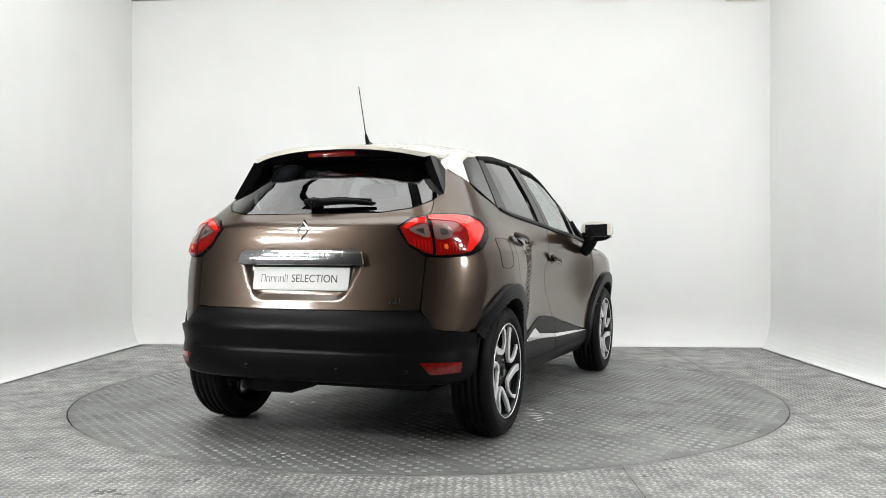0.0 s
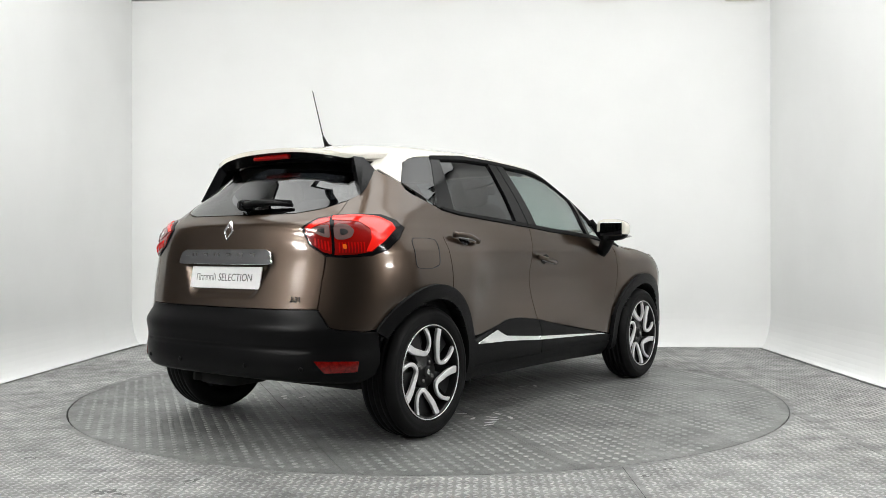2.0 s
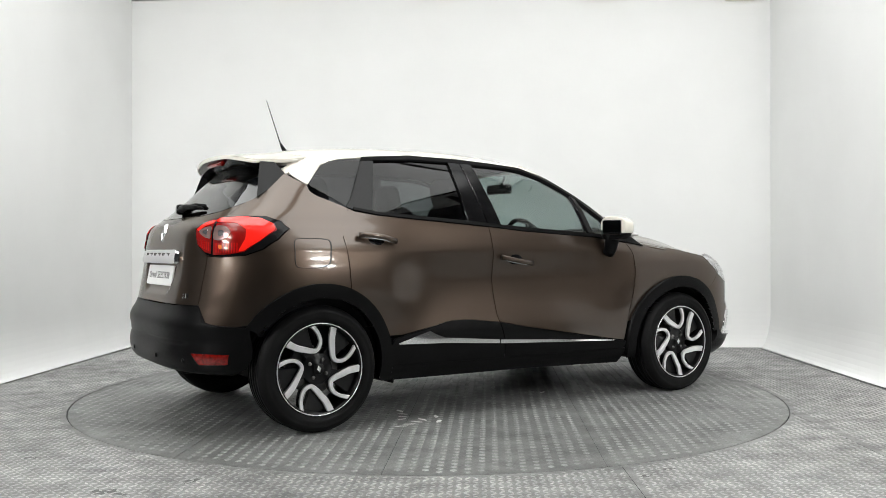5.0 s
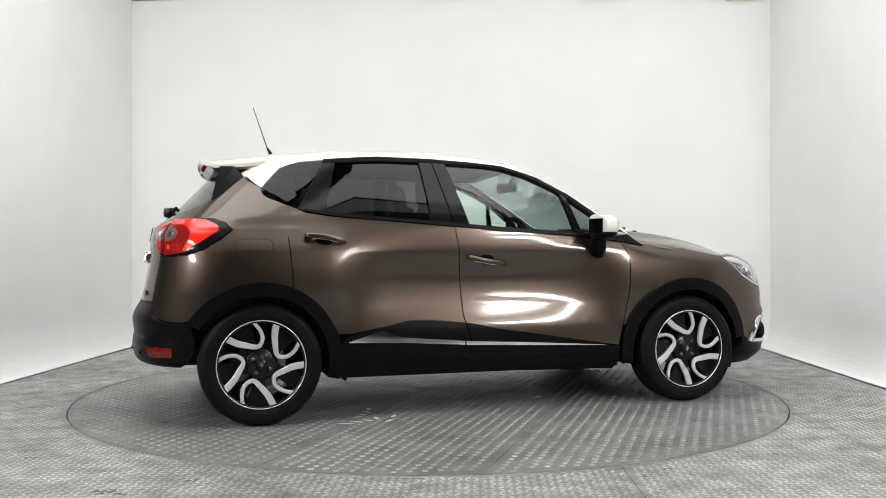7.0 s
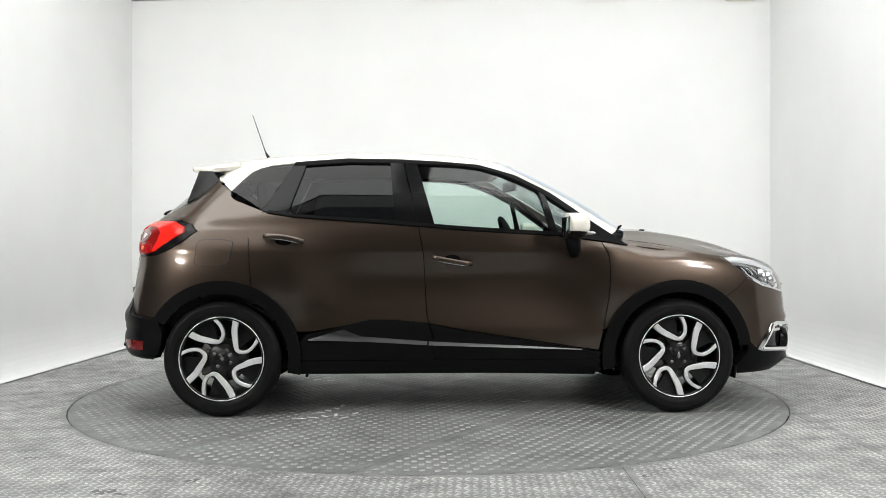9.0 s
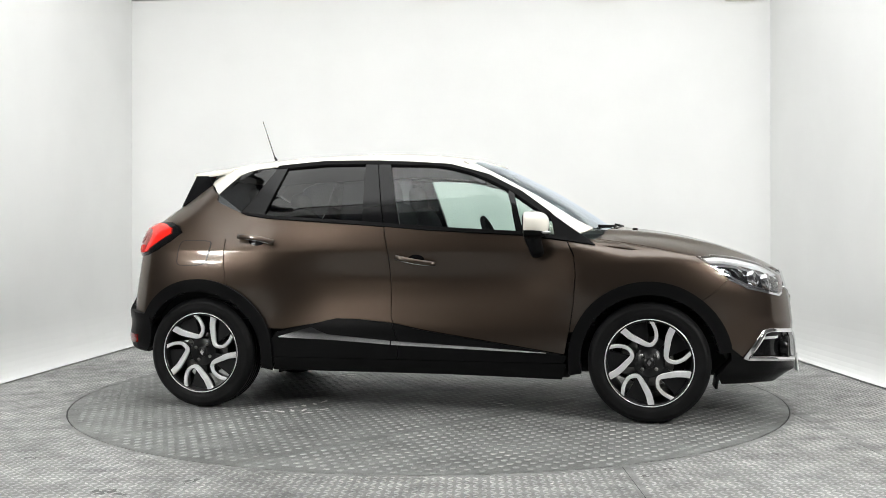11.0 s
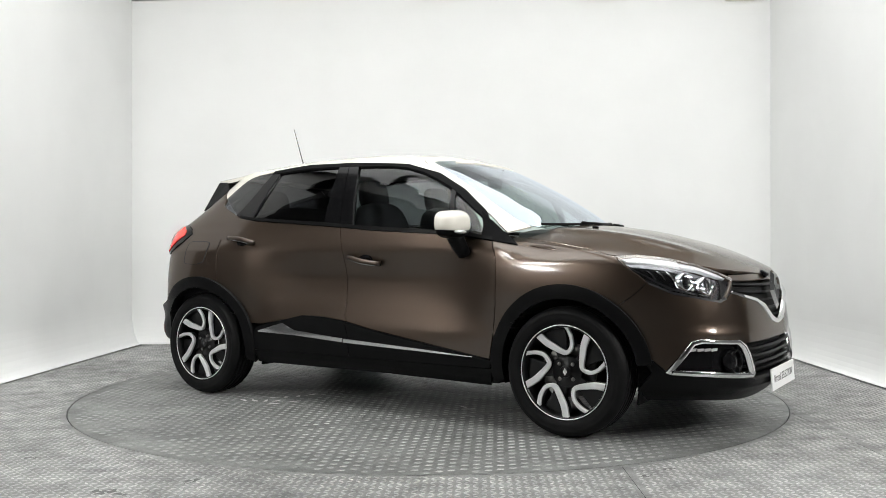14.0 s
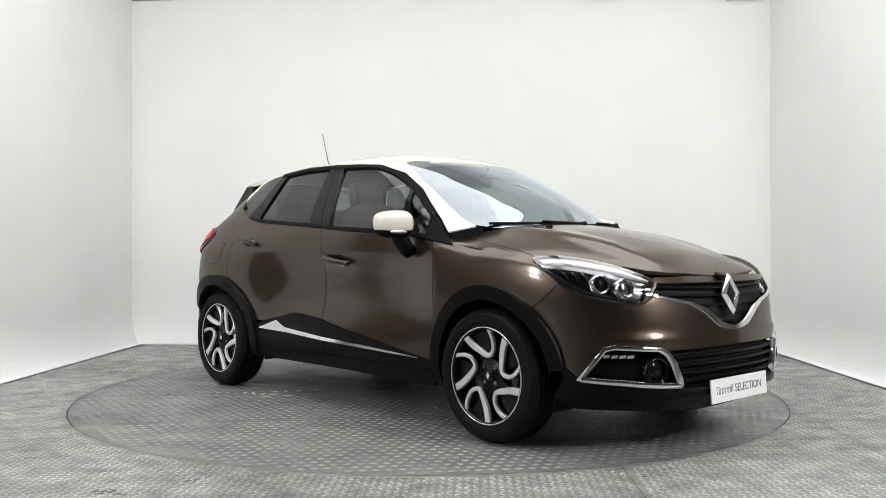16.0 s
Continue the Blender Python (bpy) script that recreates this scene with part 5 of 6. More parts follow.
def aim(pos, nrm):
    """Pose whose +y looks along nrm."""
    return Matrix.Translation(pos) @ nrm.to_track_quat("Y", "Z").to_matrix().to_4x4()


def conv_nose(q):
    return np.stack([q[:, 0] / 0.88, q[:, 1]], -1)


def build_headlamp(mirror):
    hl = new("headlamp")
    hl.parent = car
    tagged(hl, "clear headlamp with chrome strip and two projectors")
    panel("housing", cut_panel(low_skin, HL, DS, 0.01, lift=-0.055, edge=0.0), LAMP_SILVER, hl, "silvered lamp housing", mirror)
    panel("bezel", frame_strip(low_skin, conv_nose, metric(HL, 0.88), 0.007, 0.001, 0.02), BROWN, hl, "", mirror)
    strip = [(0.79, 0.898), (0.70, 0.905), (0.564, 0.890), (0.450, 0.862), (0.37, 0.823), (0.33, 0.800), (0.38, 0.810), (0.46, 0.842), (0.57, 0.868), (0.70, 0.884), (0.78, 0.882)]
    panel("light_strip", cut_panel(low_skin, strip, DS, 0.01, lift=-0.010, edge=0.02), DRL, hl, "silver day light strip", mirror)
    sweep = [(0.80, 0.885), (0.79, 0.84), (0.74, 0.79), (0.68, 0.755), (0.56, 0.73), (0.56, 0.722), (0.69, 0.745), (0.755, 0.785), (0.80, 0.838)]
    panel("chrome_sweep", cut_panel(low_skin, sweep, DS, 0.01, lift=-0.02, edge=0.012), CHROME, hl, "", mirror)
    edge = [(0.395, 0.697), (0.445, 0.683), (0.545, 0.698), (0.699, 0.726), (0.790, 0.772), (0.785, 0.781), (0.695, 0.736), (0.545, 0.709), (0.447, 0.695), (0.402, 0.708)]
    panel("lower_edge", cut_panel(low_skin, edge, DS, 0.01, lift=0.003, edge=0.01), CHROME, hl, "bright lower edge", mirror)
    for s, z, r in ((0.586, 0.792, 0.040), (0.470, 0.772, 0.042)):
        pos, nrm = on_nose(s, z, -0.035)
        nrm = (nrm + Vector((1.2, 0, 0))).normalized()
        if mirror:
            pos.y, nrm.y = -pos.y, -nrm.y
        bm = lathe_bm([(r * 1.15, -0.02), (r * 1.15, 0.012), (r * 0.98, 0.018), (r * 0.85, 0.0), (r * 0.80, -0.012)], 32)
        ob = part("projector_ring", bm, CHROME, hl)
        ob.matrix_basis = aim(pos, nrm)
        bm = bmesh.new()
        bmesh.ops.create_uvsphere(bm, u_segments=20, v_segments=12, radius=r * 0.8)
        for v in bm.verts:
            v.co.y *= 0.5
        ob = part("projector_lens", bm, MIRROR_GLASS if s < 0.5 else GLOSS_BLACK, hl, "glossy projector lens")
        ob.matrix_basis = aim(pos - nrm * 0.008, nrm)
    mask = rounded([(0.79, 0.868), (0.70, 0.872), (0.60, 0.862), (0.545, 0.835), (0.545, 0.742), (0.69, 0.762), (0.765, 0.806)], 0.25, 3)
    panel("inner_mask", cut_panel(low_skin, mask, DS, 0.01, lift=-0.042, edge=0.01), GLOSS_BLACK, hl, "gloss black inner mask", mirror)
    for k in range(3):
        fin = [(0.745 - 0.05 * k, 0.80), (0.735 - 0.05 * k, 0.80), (0.722 - 0.05 * k, 0.852), (0.732 - 0.05 * k, 0.852)]
        panel("reflector_fin", cut_panel(low_skin, fin, 0.01, 0.01, lift=-0.034, edge=0.008), CHROME, hl, "", mirror)
    cover = panel("cover", cut_panel(low_skin, HL, DS, 0.01, lift=0.002, edge=0.004), LENS, hl, "clear headlamp cover", mirror)
    cover.visible_shadow = False
    return hl


FOG_OUT = [(0.769, 0.354), (0.639, 0.500), (0.587, 0.511), (0.357, 0.501), (0.311, 0.474), (0.282, 0.431), (0.242, 0.334), (0.252, 0.316), (0.555, 0.338), (0.745, 0.346)]


def build_fog(mirror):
    fg = new("fog_lamp")
    fg.parent = car
    tagged(fg, "round fog lamp in chrome framed black recess")
    panel("chrome_frame", frame_strip(low_skin, conv_nose, metric(FOG_OUT, 0.88), 0.019, 0.018, 0.03), CHROME, fg, "chrome frame", mirror)
    panel("recess", cut_panel(low_skin, FOG_OUT, DS, 0.02, lift=-0.03, edge=0), GLOSS_BLACK, fg, "", mirror)
    pos, nrm = on_nose(0.373, 0.397, -0.02)
    nrm = (nrm + Vector((1.0, 0, 0))).normalized()
    if mirror:
        pos.y, nrm.y = -pos.y, -nrm.y
    for nm, prof, m in (("fog_ring", [(0.062, -0.02), (0.062, 0.02), (0.054, 0.026), (0.048, 0.012), (0.047, -0.01)], GLOSS_BLACK),):
        ob = part(nm, lathe_bm(prof, 36), m, fg)
        ob.matrix_basis = aim(pos, nrm)
    bm = bmesh.new()
    bmesh.ops.create_uvsphere(bm, u_segments=24, v_segments=12, radius=0.047)
    for v in bm.verts:
        v.co.y *= 0.45
    ob = part("fog_lens", bm, GLOSS_BLACK, fg, "glossy dark fog lens")
    ob.matrix_basis = aim(pos - nrm * 0.004, nrm)
    for k in range(4):
        s0 = 0.645 - k * 0.042
        led = [(s0, 0.452), (s0 - 0.033, 0.455), (s0 - 0.036, 0.468), (s0 - 0.003, 0.465)]
        panel("led", cut_panel(low_skin, led, 0.02, 0.02, lift=-0.012, edge=0.012), CLEAR_LENS, fg, "", mirror)
    return fg


for mir in (False, True):
    build_headlamp(mir)
    build_fog(mir)

# ---- handles, mirrors, aerial, wipers ----
def flank_point(x, z, d, upper=False):
    s = float(s_of_x(np.array(float(x)), np.array(float(z)), upper))
    uv = np.array([[s, z]])
    surf = high_skin if upper else low_skin
    n = -surface_normals(surf, uv)[0]
    return Vector(surf(uv[:, 0], uv[:, 1])[0] + n * d), Vector(n)


def build_handle(x0, z0, x1, z1, sg):
    h = new("door_handle")
    h.parent = car
    tagged(h, "brown pull handle with chrome inlay")
    pts = []
    for k in range(9):
        u = k / 8
        p, _ = flank_point(x0 + (x1 - x0) * u, z0 + (z1 - z0) * u, 0.012 + 0.026 * math.sin(math.pi * min(max(u, 0.04), 0.96)) ** 0.6)
        p.y *= -sg
        pts.append(p)
    bm = tube_bm(pts, 0.0155, 10)
    part("grip", bm, BROWN, h)
    bm = tube_bm([q + Vector((0, 0, -0.011)) for q in pts[1:-1]], 0.0075, 8)
    part("inlay", bm, CHROME, h, "chrome inlay")
    mid, n = flank_point((x0 + x1) / 2, (z0 + z1) / 2, -0.006)
    # A black oval paints the shade of the brown recess behind the grip.
    bm = bmesh.new()
    bmesh.ops.create_uvsphere(bm, u_segments=24, v_segments=12, radius=1)
    for v in bm.verts:
        v.co = Vector((v.co.x * 0.062, v.co.y * 0.010, v.co.z * 0.038))
    ob = part("recess_shade", bm, GLOSS_BLACK, h, "black oval standing for shade in the handle recess")
    if sg > 0:
        mid.y, n.y = -mid.y, -n.y
    ob.matrix_basis = aim(mid, n)
    return h


for sg in (-1, 1):
    build_handle(-1.072, 1.008, -0.852, 0.976, sg)
    build_handle(-0.118, 0.900, 0.112, 0.862, sg)


def build_mirror(sg):
    m = new("door_mirror")
    m.parent = car
    tagged(m, "ivory capped door mirror on black arm")

    def pod(name, c, size, zlo, zhi, material, label="", sharp=1.0):
        bm = bmesh.new()
        bmesh.ops.create_uvsphere(bm, u_segments=40, v_segments=28, radius=1)
        for v in bm.verts:
            x, y, z = v.co
            x, y, z = (math.copysign(abs(t) ** 0.72, t) for t in (x, y, z))
            if x < -0.35:
                x = -0.35 - (-(x + 0.35)) * 0.12
            z = min(max(z, zlo), zhi)
            v.co = Vector((x * size[0] * (1 - 0.25 * max(0, y)), y * size[1], z * size[2] * (1 - 0.12 * y)))
        ob = part(name, bm, material, m, label)
        ob.matrix_basis = pose(c[0], sg * c[1], c[2]) @ (Matrix.Diagonal((1, sg, 1, 1)))
        return ob
    pod("cap", (0.672, 0.918, 1.080), (0.100, 0.110, 0.068), -0.72, 1, IVORY, "ivory mirror cap")
    pod("lower_shell", (0.670, 0.914, 1.058), (0.095, 0.104, 0.058), -1, 0.3, BLACK_PLASTIC, "black lower shell")
    bm = box_bm(-0.005, 0.005, -0.078, 0.078, -0.046, 0.046, 0.004)
    ob = part("mirror_glass", bm, MIRROR_GLASS, m, "mirror glass", smooth=False)
    ob.matrix_basis = pose(0.632, sg * 0.918, 1.078, 0, 0, -4 * sg)
    bm = bmesh.new()
    bmesh.ops.create_uvsphere(bm, u_segments=16, v_segments=10, radius=1)
    for v in bm.verts:
        v.co = Vector((v.co.x * 0.03, v.co.y * 0.075, v.co.z * 0.012))
    ob = part("indicator", bm, CLEAR_LENS, m, "clear indicator strip")
    ob.matrix_basis = pose(0.752, sg * 0.935, 1.032, 0, 0, -18 * sg)
    bm = tube_bm([(0.672, sg * 0.885, 1.045), (0.682, sg * 0.862, 0.99), (0.695, sg * 0.836, 0.945), (0.70, sg * 0.812, 0.915)], 0.05, 14, 0.036)
    part("arm", bm, BLACK_PLASTIC, m, "black mirror arm")
    return m


build_mirror(-1)
build_mirror(1)
aerial = new("aerial")
aerial.parent = car
tagged(aerial, "thin black whip aerial on roof")
part("whip", tube_bm([(-1.165, 0, 1.535), (-1.19, 0, 1.60), (-1.268, 0, 1.827)], 0.0042, 8, 0.0022), GLOSS_BLACK, aerial)
bm = tube_bm([(-1.13, 0, 1.522), (-1.155, 0, 1.534), (-1.182, 0, 1.578)], 0.021, 12, 0.006)
part("foot", bm, BLACK_PLASTIC, aerial)


def on_screen(y, z, d):
    s = float(s_of_y(np.array(float(y)), np.array(float(z)), False, True))
    uv = np.array([[s, z]])
    return Vector(high_skin(uv[:, 0], uv[:, 1])[0] - surface_normals(high_skin, uv)[0] * d)


for y0, y1, y2 in ((0.10, -0.22, -0.54), (0.52, 0.27, -0.02)):
    wpr = new("wiper")
    wpr.parent = car
    tagged(wpr, "black windscreen wiper at rest")
    part("arm", tube_bm([on_screen(y0, 1.060, 0.030), on_screen((y0 + y1) / 2, 1.064, 0.028), on_screen(y1, 1.074, 0.022)], 0.010, 8, 0.007), BLACK_PLASTIC, wpr)
    part("blade", tube_bm([on_screen(y1 + 0.28, 1.071, 0.009), on_screen(y1, 1.075, 0.010), on_screen(y2, 1.070, 0.009)], 0.007, 8), RUBBER, wpr)
    bm = lathe_bm([(0.0001, 0.018), (0.012, 0.016), (0.017, 0.0), (0.017, -0.02)], 16)
    ob = part("pivot", bm, BLACK_PLASTIC, wpr)
    ob.matrix_basis = Matrix.Translation(on_screen(y0, 1.060, 0.026)) @ Matrix.Rotation(math.pi / 2, 4, "X")


# ---- wheels ----
def strip_solid(path, widths, y0, y1):
    """A flat bar along (x, z) points with the given widths, from depth y0 to y1, chamfered."""
    bm = bmesh.new()
    n = len(path)
    pts = [np.array(q, float) for q in path]
    rows = []
    for k in range(n):
        d = pts[min(k + 1, n - 1)] - pts[max(k - 1, 0)]
        d /= np.linalg.norm(d)
        nn = np.array([-d[1], d[0]])
        w = widths[k] / 2
        ring = []
        for off, y in ((-w, y0), (-w, y1 - 0.003), (-w + 0.003, y1), (w - 0.003, y1), (w, y1 - 0.003), (w, y0)):
            q = pts[k] + nn * off
            ring.append(bm.verts.new((q[0], y, q[1])))
        rows.append(ring)
    for r0, r1 in zip(rows, rows[1:]):
        for k in range(6):
            bm.faces.new((r0[k], r0[(k + 1) % 6], r1[(k + 1) % 6], r1[k]))
    bm.faces.new(rows[0][::-1])
    bm.faces.new(rows[-1])
    bmesh.ops.recalc_face_normals(bm, faces=bm.faces[:])
    return bm


def polar(r, a):
    return (r * math.cos(math.radians(a)), r * math.sin(math.radians(a)))


def spline(pts, n=8):
    out = []
    P = [np.array(q, float) for q in pts]
    P = [2 * P[0] - P[1]] + P + [2 * P[-1] - P[-2]]
    for i in range(1, len(P) - 2):
        for k in range(n):
            t = k / n
            out.append(0.5 * (2 * P[i] + (P[i + 1] - P[i - 1]) * t + (2 * P[i - 1] - 5 * P[i] + 4 * P[i + 1] - P[i + 2]) * t**2 + (3 * P[i] - P[i - 1] - 3 * P[i + 1] + P[i + 2]) * t**3))
    out.append(P[-2])
    return out


GROOVE = 0.007
TYRE = [(0.232, -0.092), (0.25, -0.102), (0.275, -0.107), (0.300, -0.103), (0.317, -0.089), (0.325, -0.072)]
for c in (-0.05, -0.017, 0.017, 0.05):
    TYRE += [(0.3275, c - 0.006), (0.3275 - GROOVE, c - 0.004), (0.3275 - GROOVE, c + 0.004), (0.3275, c + 0.006)]
TYRE += [(0.325, 0.072), (0.317, 0.089), (0.300, 0.103), (0.290, 0.1055), (0.288, 0.1045), (0.275, 0.107), (0.252, 0.1035), (0.250, 0.1015), (0.240, 0.098), (0.232, 0.092)]
LOOP = [polar(0.232, 127), polar(0.172, 123), polar(0.130, 113), polar(0.101, 97), polar(0.0965, 84.5), polar(0.111, 75.5), polar(0.142, 72.4), polar(0.181, 77), polar(0.214, 83), polar(0.232, 86)]
LOOP = [(-x, z) for x, z in LOOP]
LOOP_W = [0.036, 0.034, 0.031, 0.026, 0.022, 0.020, 0.019, 0.019, 0.020, 0.024]


def build_wheel(wheel_label):
    w = new("wheel")
    w.parent = car
    tagged(w, wheel_label)
    part("tyre", lathe_bm(TYRE, 96), RUBBER, w, "black rubber tyre")
    rim = part("rim", lathe_bm([(0.240, 0.098), (0.236, 0.101), (0.226, 0.098), (0.222, 0.088), (0.216, 0.05), (0.205, 0.0), (0.200, -0.07), (0.22, -0.092)], 96), WHEEL_BLACK, w, "black alloy rim")
    part("rim_lip", lathe_bm([(0.2375, 0.0995), (0.2355, 0.1030), (0.2325, 0.1025), (0.2315, 0.0975)], 96), SATIN, rim, "machined rim lip")
    path = spline(LOOP)
    wid = [float(np.interp(k, np.arange(len(LOOP)) * 8, LOOP_W)) for k in range(len(path))]
    for k in range(5):
        rot = Matrix.Rotation(math.radians(72 * k), 4, "Y")
        bm = strip_solid(path, wid, 0.078, 0.094)
        for v in bm.verts:                                        # the spokes dish towards the hub
            r = math.hypot(v.co.x, v.co.z)
            v.co.y -= 0.016 * max(0, 1 - r / 0.21)
        bmesh.ops.transform(bm, matrix=rot, verts=bm.verts)
        part("spoke_face", bm, SATIN, rim, "machined spoke face", smooth=False)
        bm = strip_solid([polar(0.05, 80), polar(0.12, 76), polar(0.226, 73)], [0.06, 0.07, 0.14], 0.035, 0.060)
        bmesh.ops.transform(bm, matrix=rot, verts=bm.verts)
        part("spoke", bm, WHEEL_BLACK, rim, smooth=False)
        bm = strip_solid(path, [q * 0.94 for q in wid], 0.045, 0.078)
        for v in bm.verts:
            v.co.y -= 0.016 * max(0, 1 - math.hypot(v.co.x, v.co.z) / 0.21)
        bmesh.ops.transform(bm, matrix=rot, verts=bm.verts)
        part("spoke_back", bm, WHEEL_BLACK, rim, smooth=False)
    part("hub", lathe_bm([(0.0001, 0.080), (0.028, 0.080), (0.030, 0.076), (0.032, 0.066), (0.075, 0.064), (0.085, 0.055), (0.085, 0.03)], 40), WHEEL_BLACK, rim)
    bm = bmesh.new()
    v = [bm.verts.new((x, 0.0815, z)) for x, z in ((0, 0.019), (0.012, 0), (0, -0.019), (-0.012, 0))]
    bm.faces.new(v[::-1])
    part("hub_mark", bm, CHROME, rim, "small chrome lozenge", smooth=False)
    for k in range(4):
        bm = lathe_bm([(0.0001, 0.072), (0.009, 0.072), (0.0105, 0.069), (0.0105, 0.05)], 8)
        bmesh.ops.translate(bm, verts=bm.verts, vec=(*[0.052 * math.cos(math.radians(45 + 90 * k))], 0, 0.052 * math.sin(math.radians(45 + 90 * k))))
        part("wheel_bolt", bm, STEEL_DARK, rim)
    part("brake_disc", lathe_bm([(0.07, 0.012), (0.135, 0.012), (0.137, 0.010), (0.137, -0.008), (0.07, -0.008)], 48), STEEL_DARK, w, "steel brake disc")
    bm = box_bm(0.06, 0.145, -0.03, 0.035, -0.07, 0.07, 0.012)
    part("caliper", bm, STEEL_DARK, w, "brake caliper")
    return w


first = build_wheel("black and silver five spoke alloy wheel")
spots = [(x, sg) for x in (RX, FX) for sg in (-1, 1)]
SPIN = {(-1, 0): 15, (-1, 1): 2, (1, 0): 20, (1, 1): 40}
for k, (x, sg) in enumerate(spots):
    spin = SPIN[(sg, 1 if x > 0 else 0)]
    m = Matrix.Translation((x, sg * 0.755, 0.3275)) @ (Matrix.Rotation(math.pi, 4, "Z") if sg < 0 else Matrix.Identity(4)) @ Matrix.Rotation(math.radians(spin), 4, "Y")
    if k == 0:
        first.matrix_basis = m
    else:
        copy_thing(first, m)

# ---- underbody, liners, cabin ----
for x in (RX, FX):
    for sg in (-1, 1):
        bm = bmesh.new()
        rows = []
        for k in range(25):
            a = math.radians((-15 if x < 0 else 12) + 183 * k / 24)
            rows.append([bm.verts.new((x + r * math.cos(a), sg * y, 0.335 + r * math.sin(a))) for r, y in ((0.375, 0.80), (0.385, 0.70), (0.385, 0.5), (0.02, 0.5))])
        for r0, r1 in zip(rows, rows[1:]):
            for k in range(3):
                bm.faces.new((r0[k], r0[k + 1], r1[k + 1], r1[k]))
        part("wheel_liner", bm, UNDER, car)
bm = box_bm(-1.50, 1.85, -0.52, 0.52, 0.225, 0.31, 0.03)
part("underbody", bm, UNDER, car, "black underbody")
bm = box_bm(-0.9, 0.88, -0.74, 0.74, 0.22, 0.29, 0.02)
part("floor_pan", bm, UNDER, car)
part("exhaust", tube_bm([(-1.0, 0.35, 0.23), (-1.6, 0.36, 0.24), (-1.76, 0.40, 0.262)], 0.026, 12), UNDER, car)
part("rear_axle", tube_bm([(RX, -0.62, 0.30), (RX + 0.02, 0, 0.27), (RX, 0.62, 0.30)], 0.045, 12), UNDER, car)
part("silencer", box_bm(-1.74, -1.45, 0.12, 0.42, 0.215, 0.32, 0.04), UNDER, car)
for x, z in ((-0.835, 0.20), (1.66, 0.175)):
    for sg in (-1, 1):
        ob = part("air_deflector", box_bm(-0.008, 0.008, -0.07, 0.07, -0.02, 0.05, 0.005), BLACK_PLASTIC, car)
        ob.matrix_basis = pose(x, sg * 0.70, z + 0.03, 0, 8, 0)
inner_door = [(0.80, 1.0), (0.06, 1.045), (-0.326, 1.078), (-1.06, 1.14), (-1.30, 1.2), (-1.55, 1.1), (-1.62, 0.5), (-0.9, 0.35), (0.80, 0.35)]
pair("door_lining", cut_panel(low_skin, flank(inner_door), 0.05, 0.05, lift=-0.06, edge=0.0), CABIN, "charcoal door lining")
inner_roof = [(0.36, 0.0), (0.33, -0.40)] + [(x, -float(roof_half(np.array(x))) + 0.015) for x in (0.2, -0.3, -0.9, -1.3)] + [(-1.40, -0.40), (-1.44, 0.0)]
inner_roof = inner_roof + [(x, -y) for x, y in reversed(inner_roof[1:-1])]
HEADLINER = vary(mat("grey_headliner", (0.22, 0.22, 0.215), 0.95), 30, 0.95, 1.05, 0.3, 500)
panel("headliner", cut_panel(roof_skin, inner_roof, 0.06, 0.06, lift=-0.035, edge=0), HEADLINER, car, "grey cloth headliner")
# dashboard
bm = bmesh.new()
prof = [(0.52, 0.45), (0.50, 0.72), (0.47, 0.80), (0.50, 0.90), (0.58, 0.985), (0.70, 1.0), (0.90, 1.0), (1.02, 0.985), (1.02, 0.45)]
sides_ = [[bm.verts.new((x, y, z - 0.03 * (abs(y) > 0.6))) for x, z in prof] for y in (-0.72, -0.5, -0.15, 0.15, 0.5, 0.72)]
for r0, r1 in zip(sides_, sides_[1:]):
    for k in range(len(prof)):
        bm.faces.new((r0[k], r0[(k + 1) % len(prof)], r1[(k + 1) % len(prof)], r1[k]))
bm.faces.new(sides_[0]), bm.faces.new(sides_[-1][::-1])
bmesh.ops.recalc_face_normals(bm, faces=bm.faces[:])
part("dashboard", bm, CABIN, car, "charcoal dashboard", smooth=False)
# steering wheel on the right
sw = new("steering_wheel")
sw.parent = car
tagged(sw, "black steering wheel on the right side")
part("ring", tube_bm([(0.0, 0.185 * math.cos(k * math.tau / 32), 0.185 * math.sin(k * math.tau / 32)) for k in range(33)], 0.015, 10), CABIN, sw)
part("boss", lathe_bm([(0.0001, 0.03), (0.06, 0.025), (0.075, 0.0), (0.05, -0.06)], 24), CABIN, sw).matrix_basis = Matrix.Rotation(math.pi / 2, 4, "Z")
for a in (90, 210, 330):
    y, z = math.sin(math.radians(a)), -math.cos(math.radians(a))
    part("spoke", tube_bm([(0, 0.05 * y, 0.05 * z), (0, 0.18 * y, 0.18 * z)], 0.016, 8), CABIN, sw)
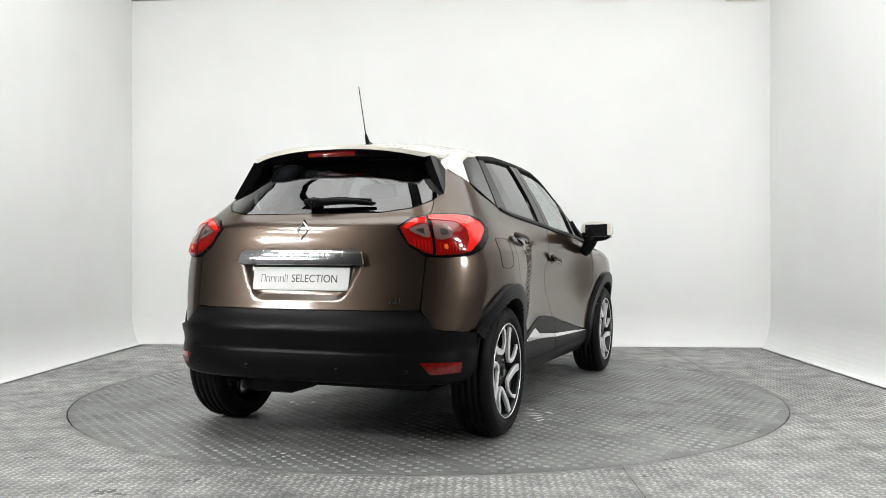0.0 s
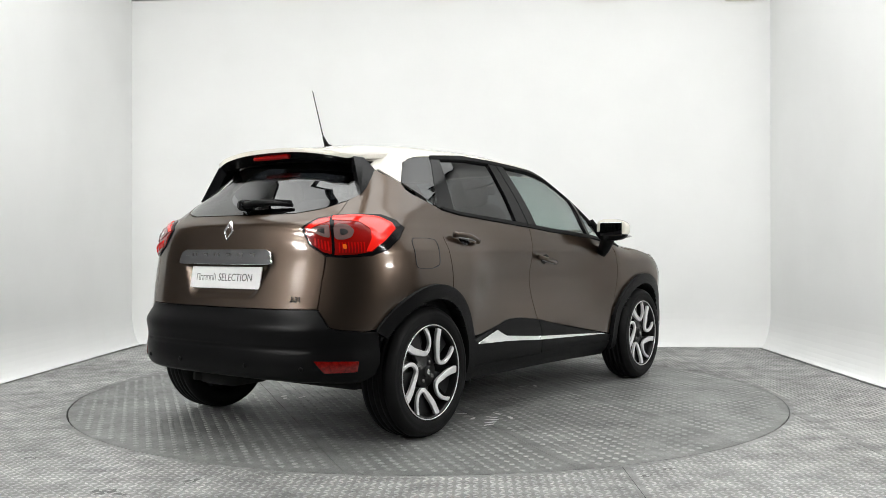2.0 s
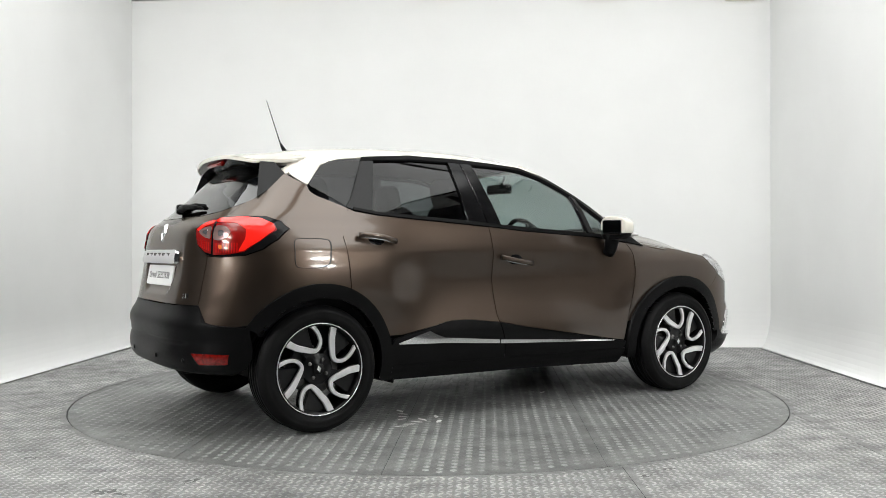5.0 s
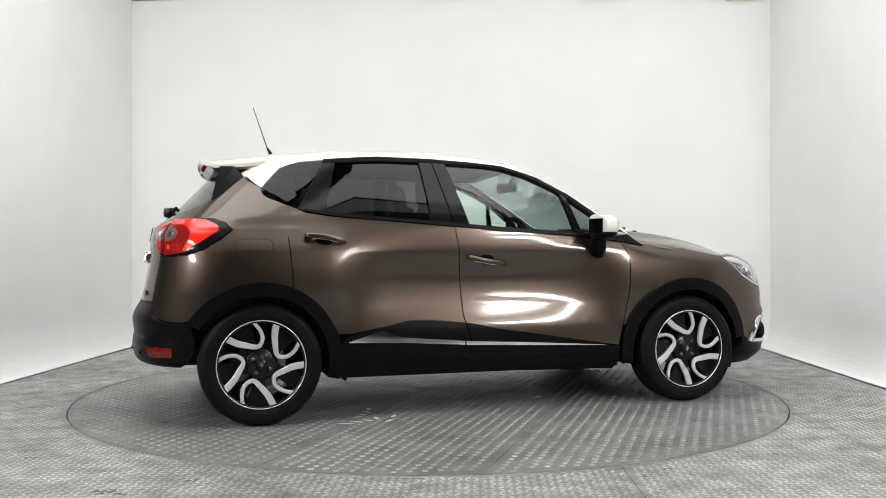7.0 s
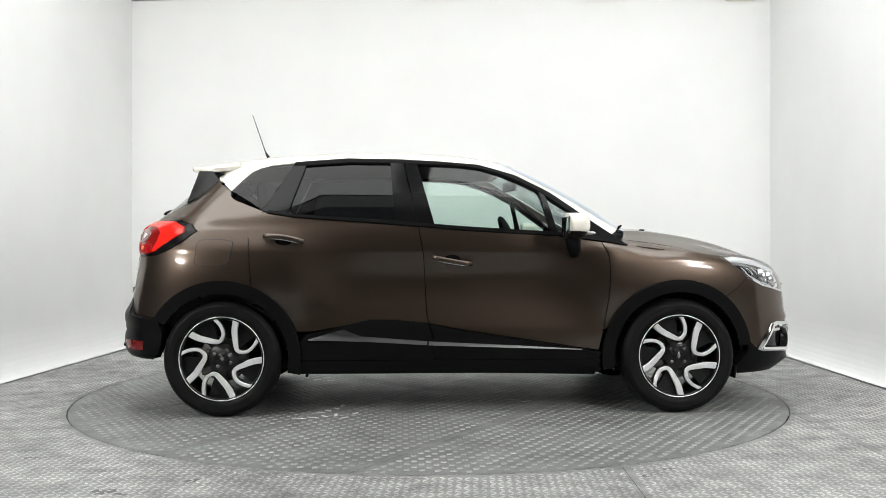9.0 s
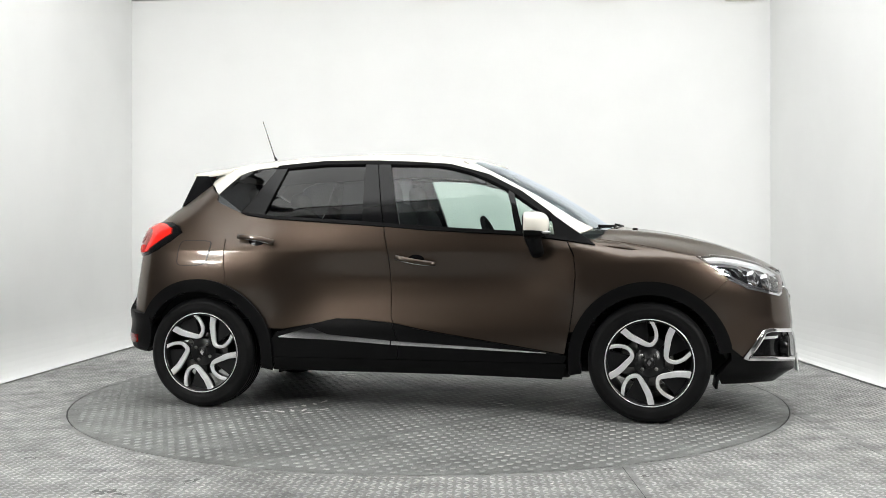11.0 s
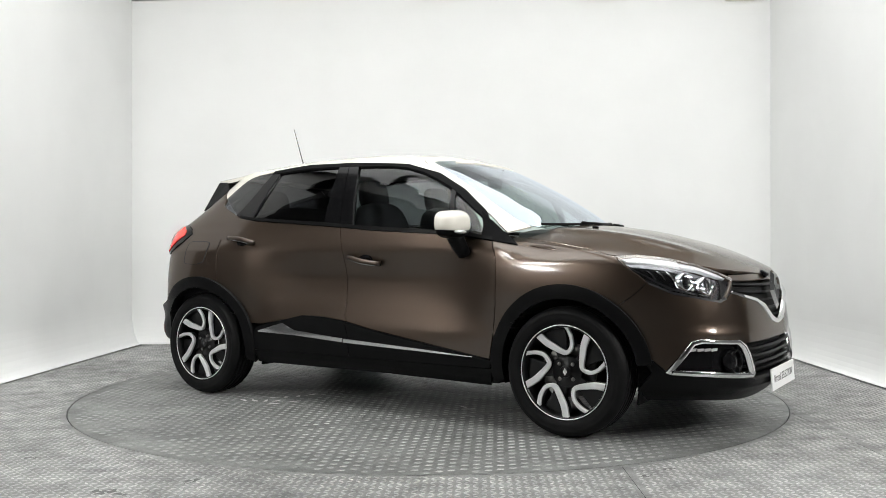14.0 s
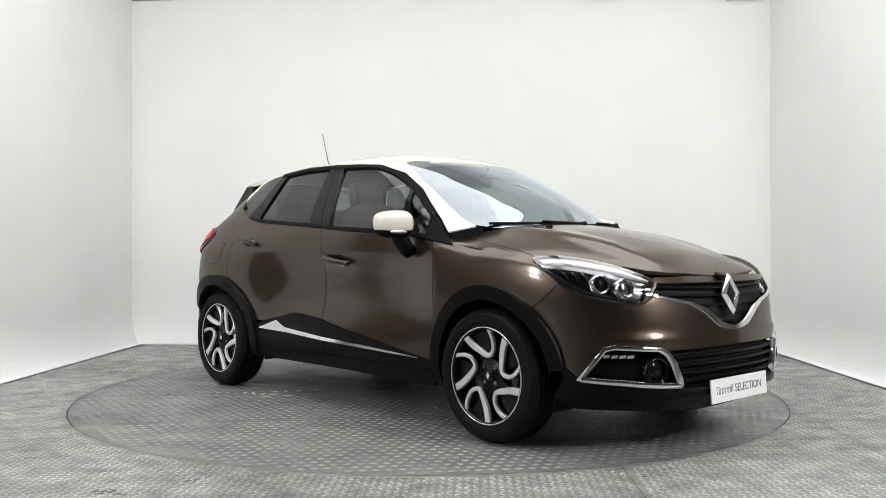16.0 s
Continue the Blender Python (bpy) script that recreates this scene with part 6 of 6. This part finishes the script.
sw.matrix_basis = pose(0.40, -0.36, 0.965, 0, -24, 0)


def cushion(name, size, parent, material, m, power=0.55, label=""):
    bm = bmesh.new()
    bmesh.ops.create_uvsphere(bm, u_segments=28, v_segments=18, radius=1)
    for v in bm.verts:
        v.co = Vector([math.copysign(abs(t) ** power, t) * s for t, s in zip(v.co, size)])
    ob = part(name, bm, material, parent, label)
    ob.matrix_basis = m
    return ob


def build_seat(x, y, w, rear=False):
    st = new("rear_seat" if rear else "front_seat")
    st.parent = car
    tagged(st, "dark cloth rear bench" if rear else "dark cloth front seat with headrest")
    cushion("seat_base", (0.26, w, 0.09), st, CLOTH, pose(x + 0.22, y, 0.60, 0, -6, 0))
    cushion("backrest", (0.09, w, 0.31), st, CLOTH, pose(x - 0.10, y, 0.93, 0, -14, 0))
    for hy in ((-0.36, 0.36) if rear else (0.0,)):
        cushion("headrest", (0.05, 0.125, 0.095), st, CLOTH, pose(x - 0.20, y + hy, 1.285 if not rear else 1.25, 0, -10, 0), 0.6)
        for q in (-0.05, 0.05):
            part("headrest_post", tube_bm([(x - 0.175, y + hy + q, 1.14), (x - 0.195, y + hy + q, 1.27)], 0.006, 6), STEEL_DARK, st)
    return st


build_seat(-0.05, -0.37, 0.24)
build_seat(-0.05, 0.37, 0.24)
build_seat(-0.92, 0.0, 0.62, True)
rm = new("cabin_mirror")
rm.parent = car
tagged(rm, "small cabin mirror behind the windscreen")
part("mirror_shell", box_bm(-0.015, 0.015, -0.11, 0.11, -0.033, 0.033, 0.012, 3), CABIN, rm)
part("mirror_stem", tube_bm([(0.012, 0, 0.02), (0.06, 0, 0.075)], 0.01, 8), CABIN, rm)
rm.matrix_basis = pose(0.43, 0, 1.36, 0, 0, 12)


def motions():
    rows = [(k * 0.5, turn_at(k * 0.5)) for k in range(33)]
    walk(turntable, [(t, pose(0, 0, 0, 0, 0, a)) for t, a in rows])
    walk(car, [(t, pose(0, 0, 0, 0, 0, a) @ pose(CAR_X, CAR_Y, 0.003)) for t, a in rows])


motions()
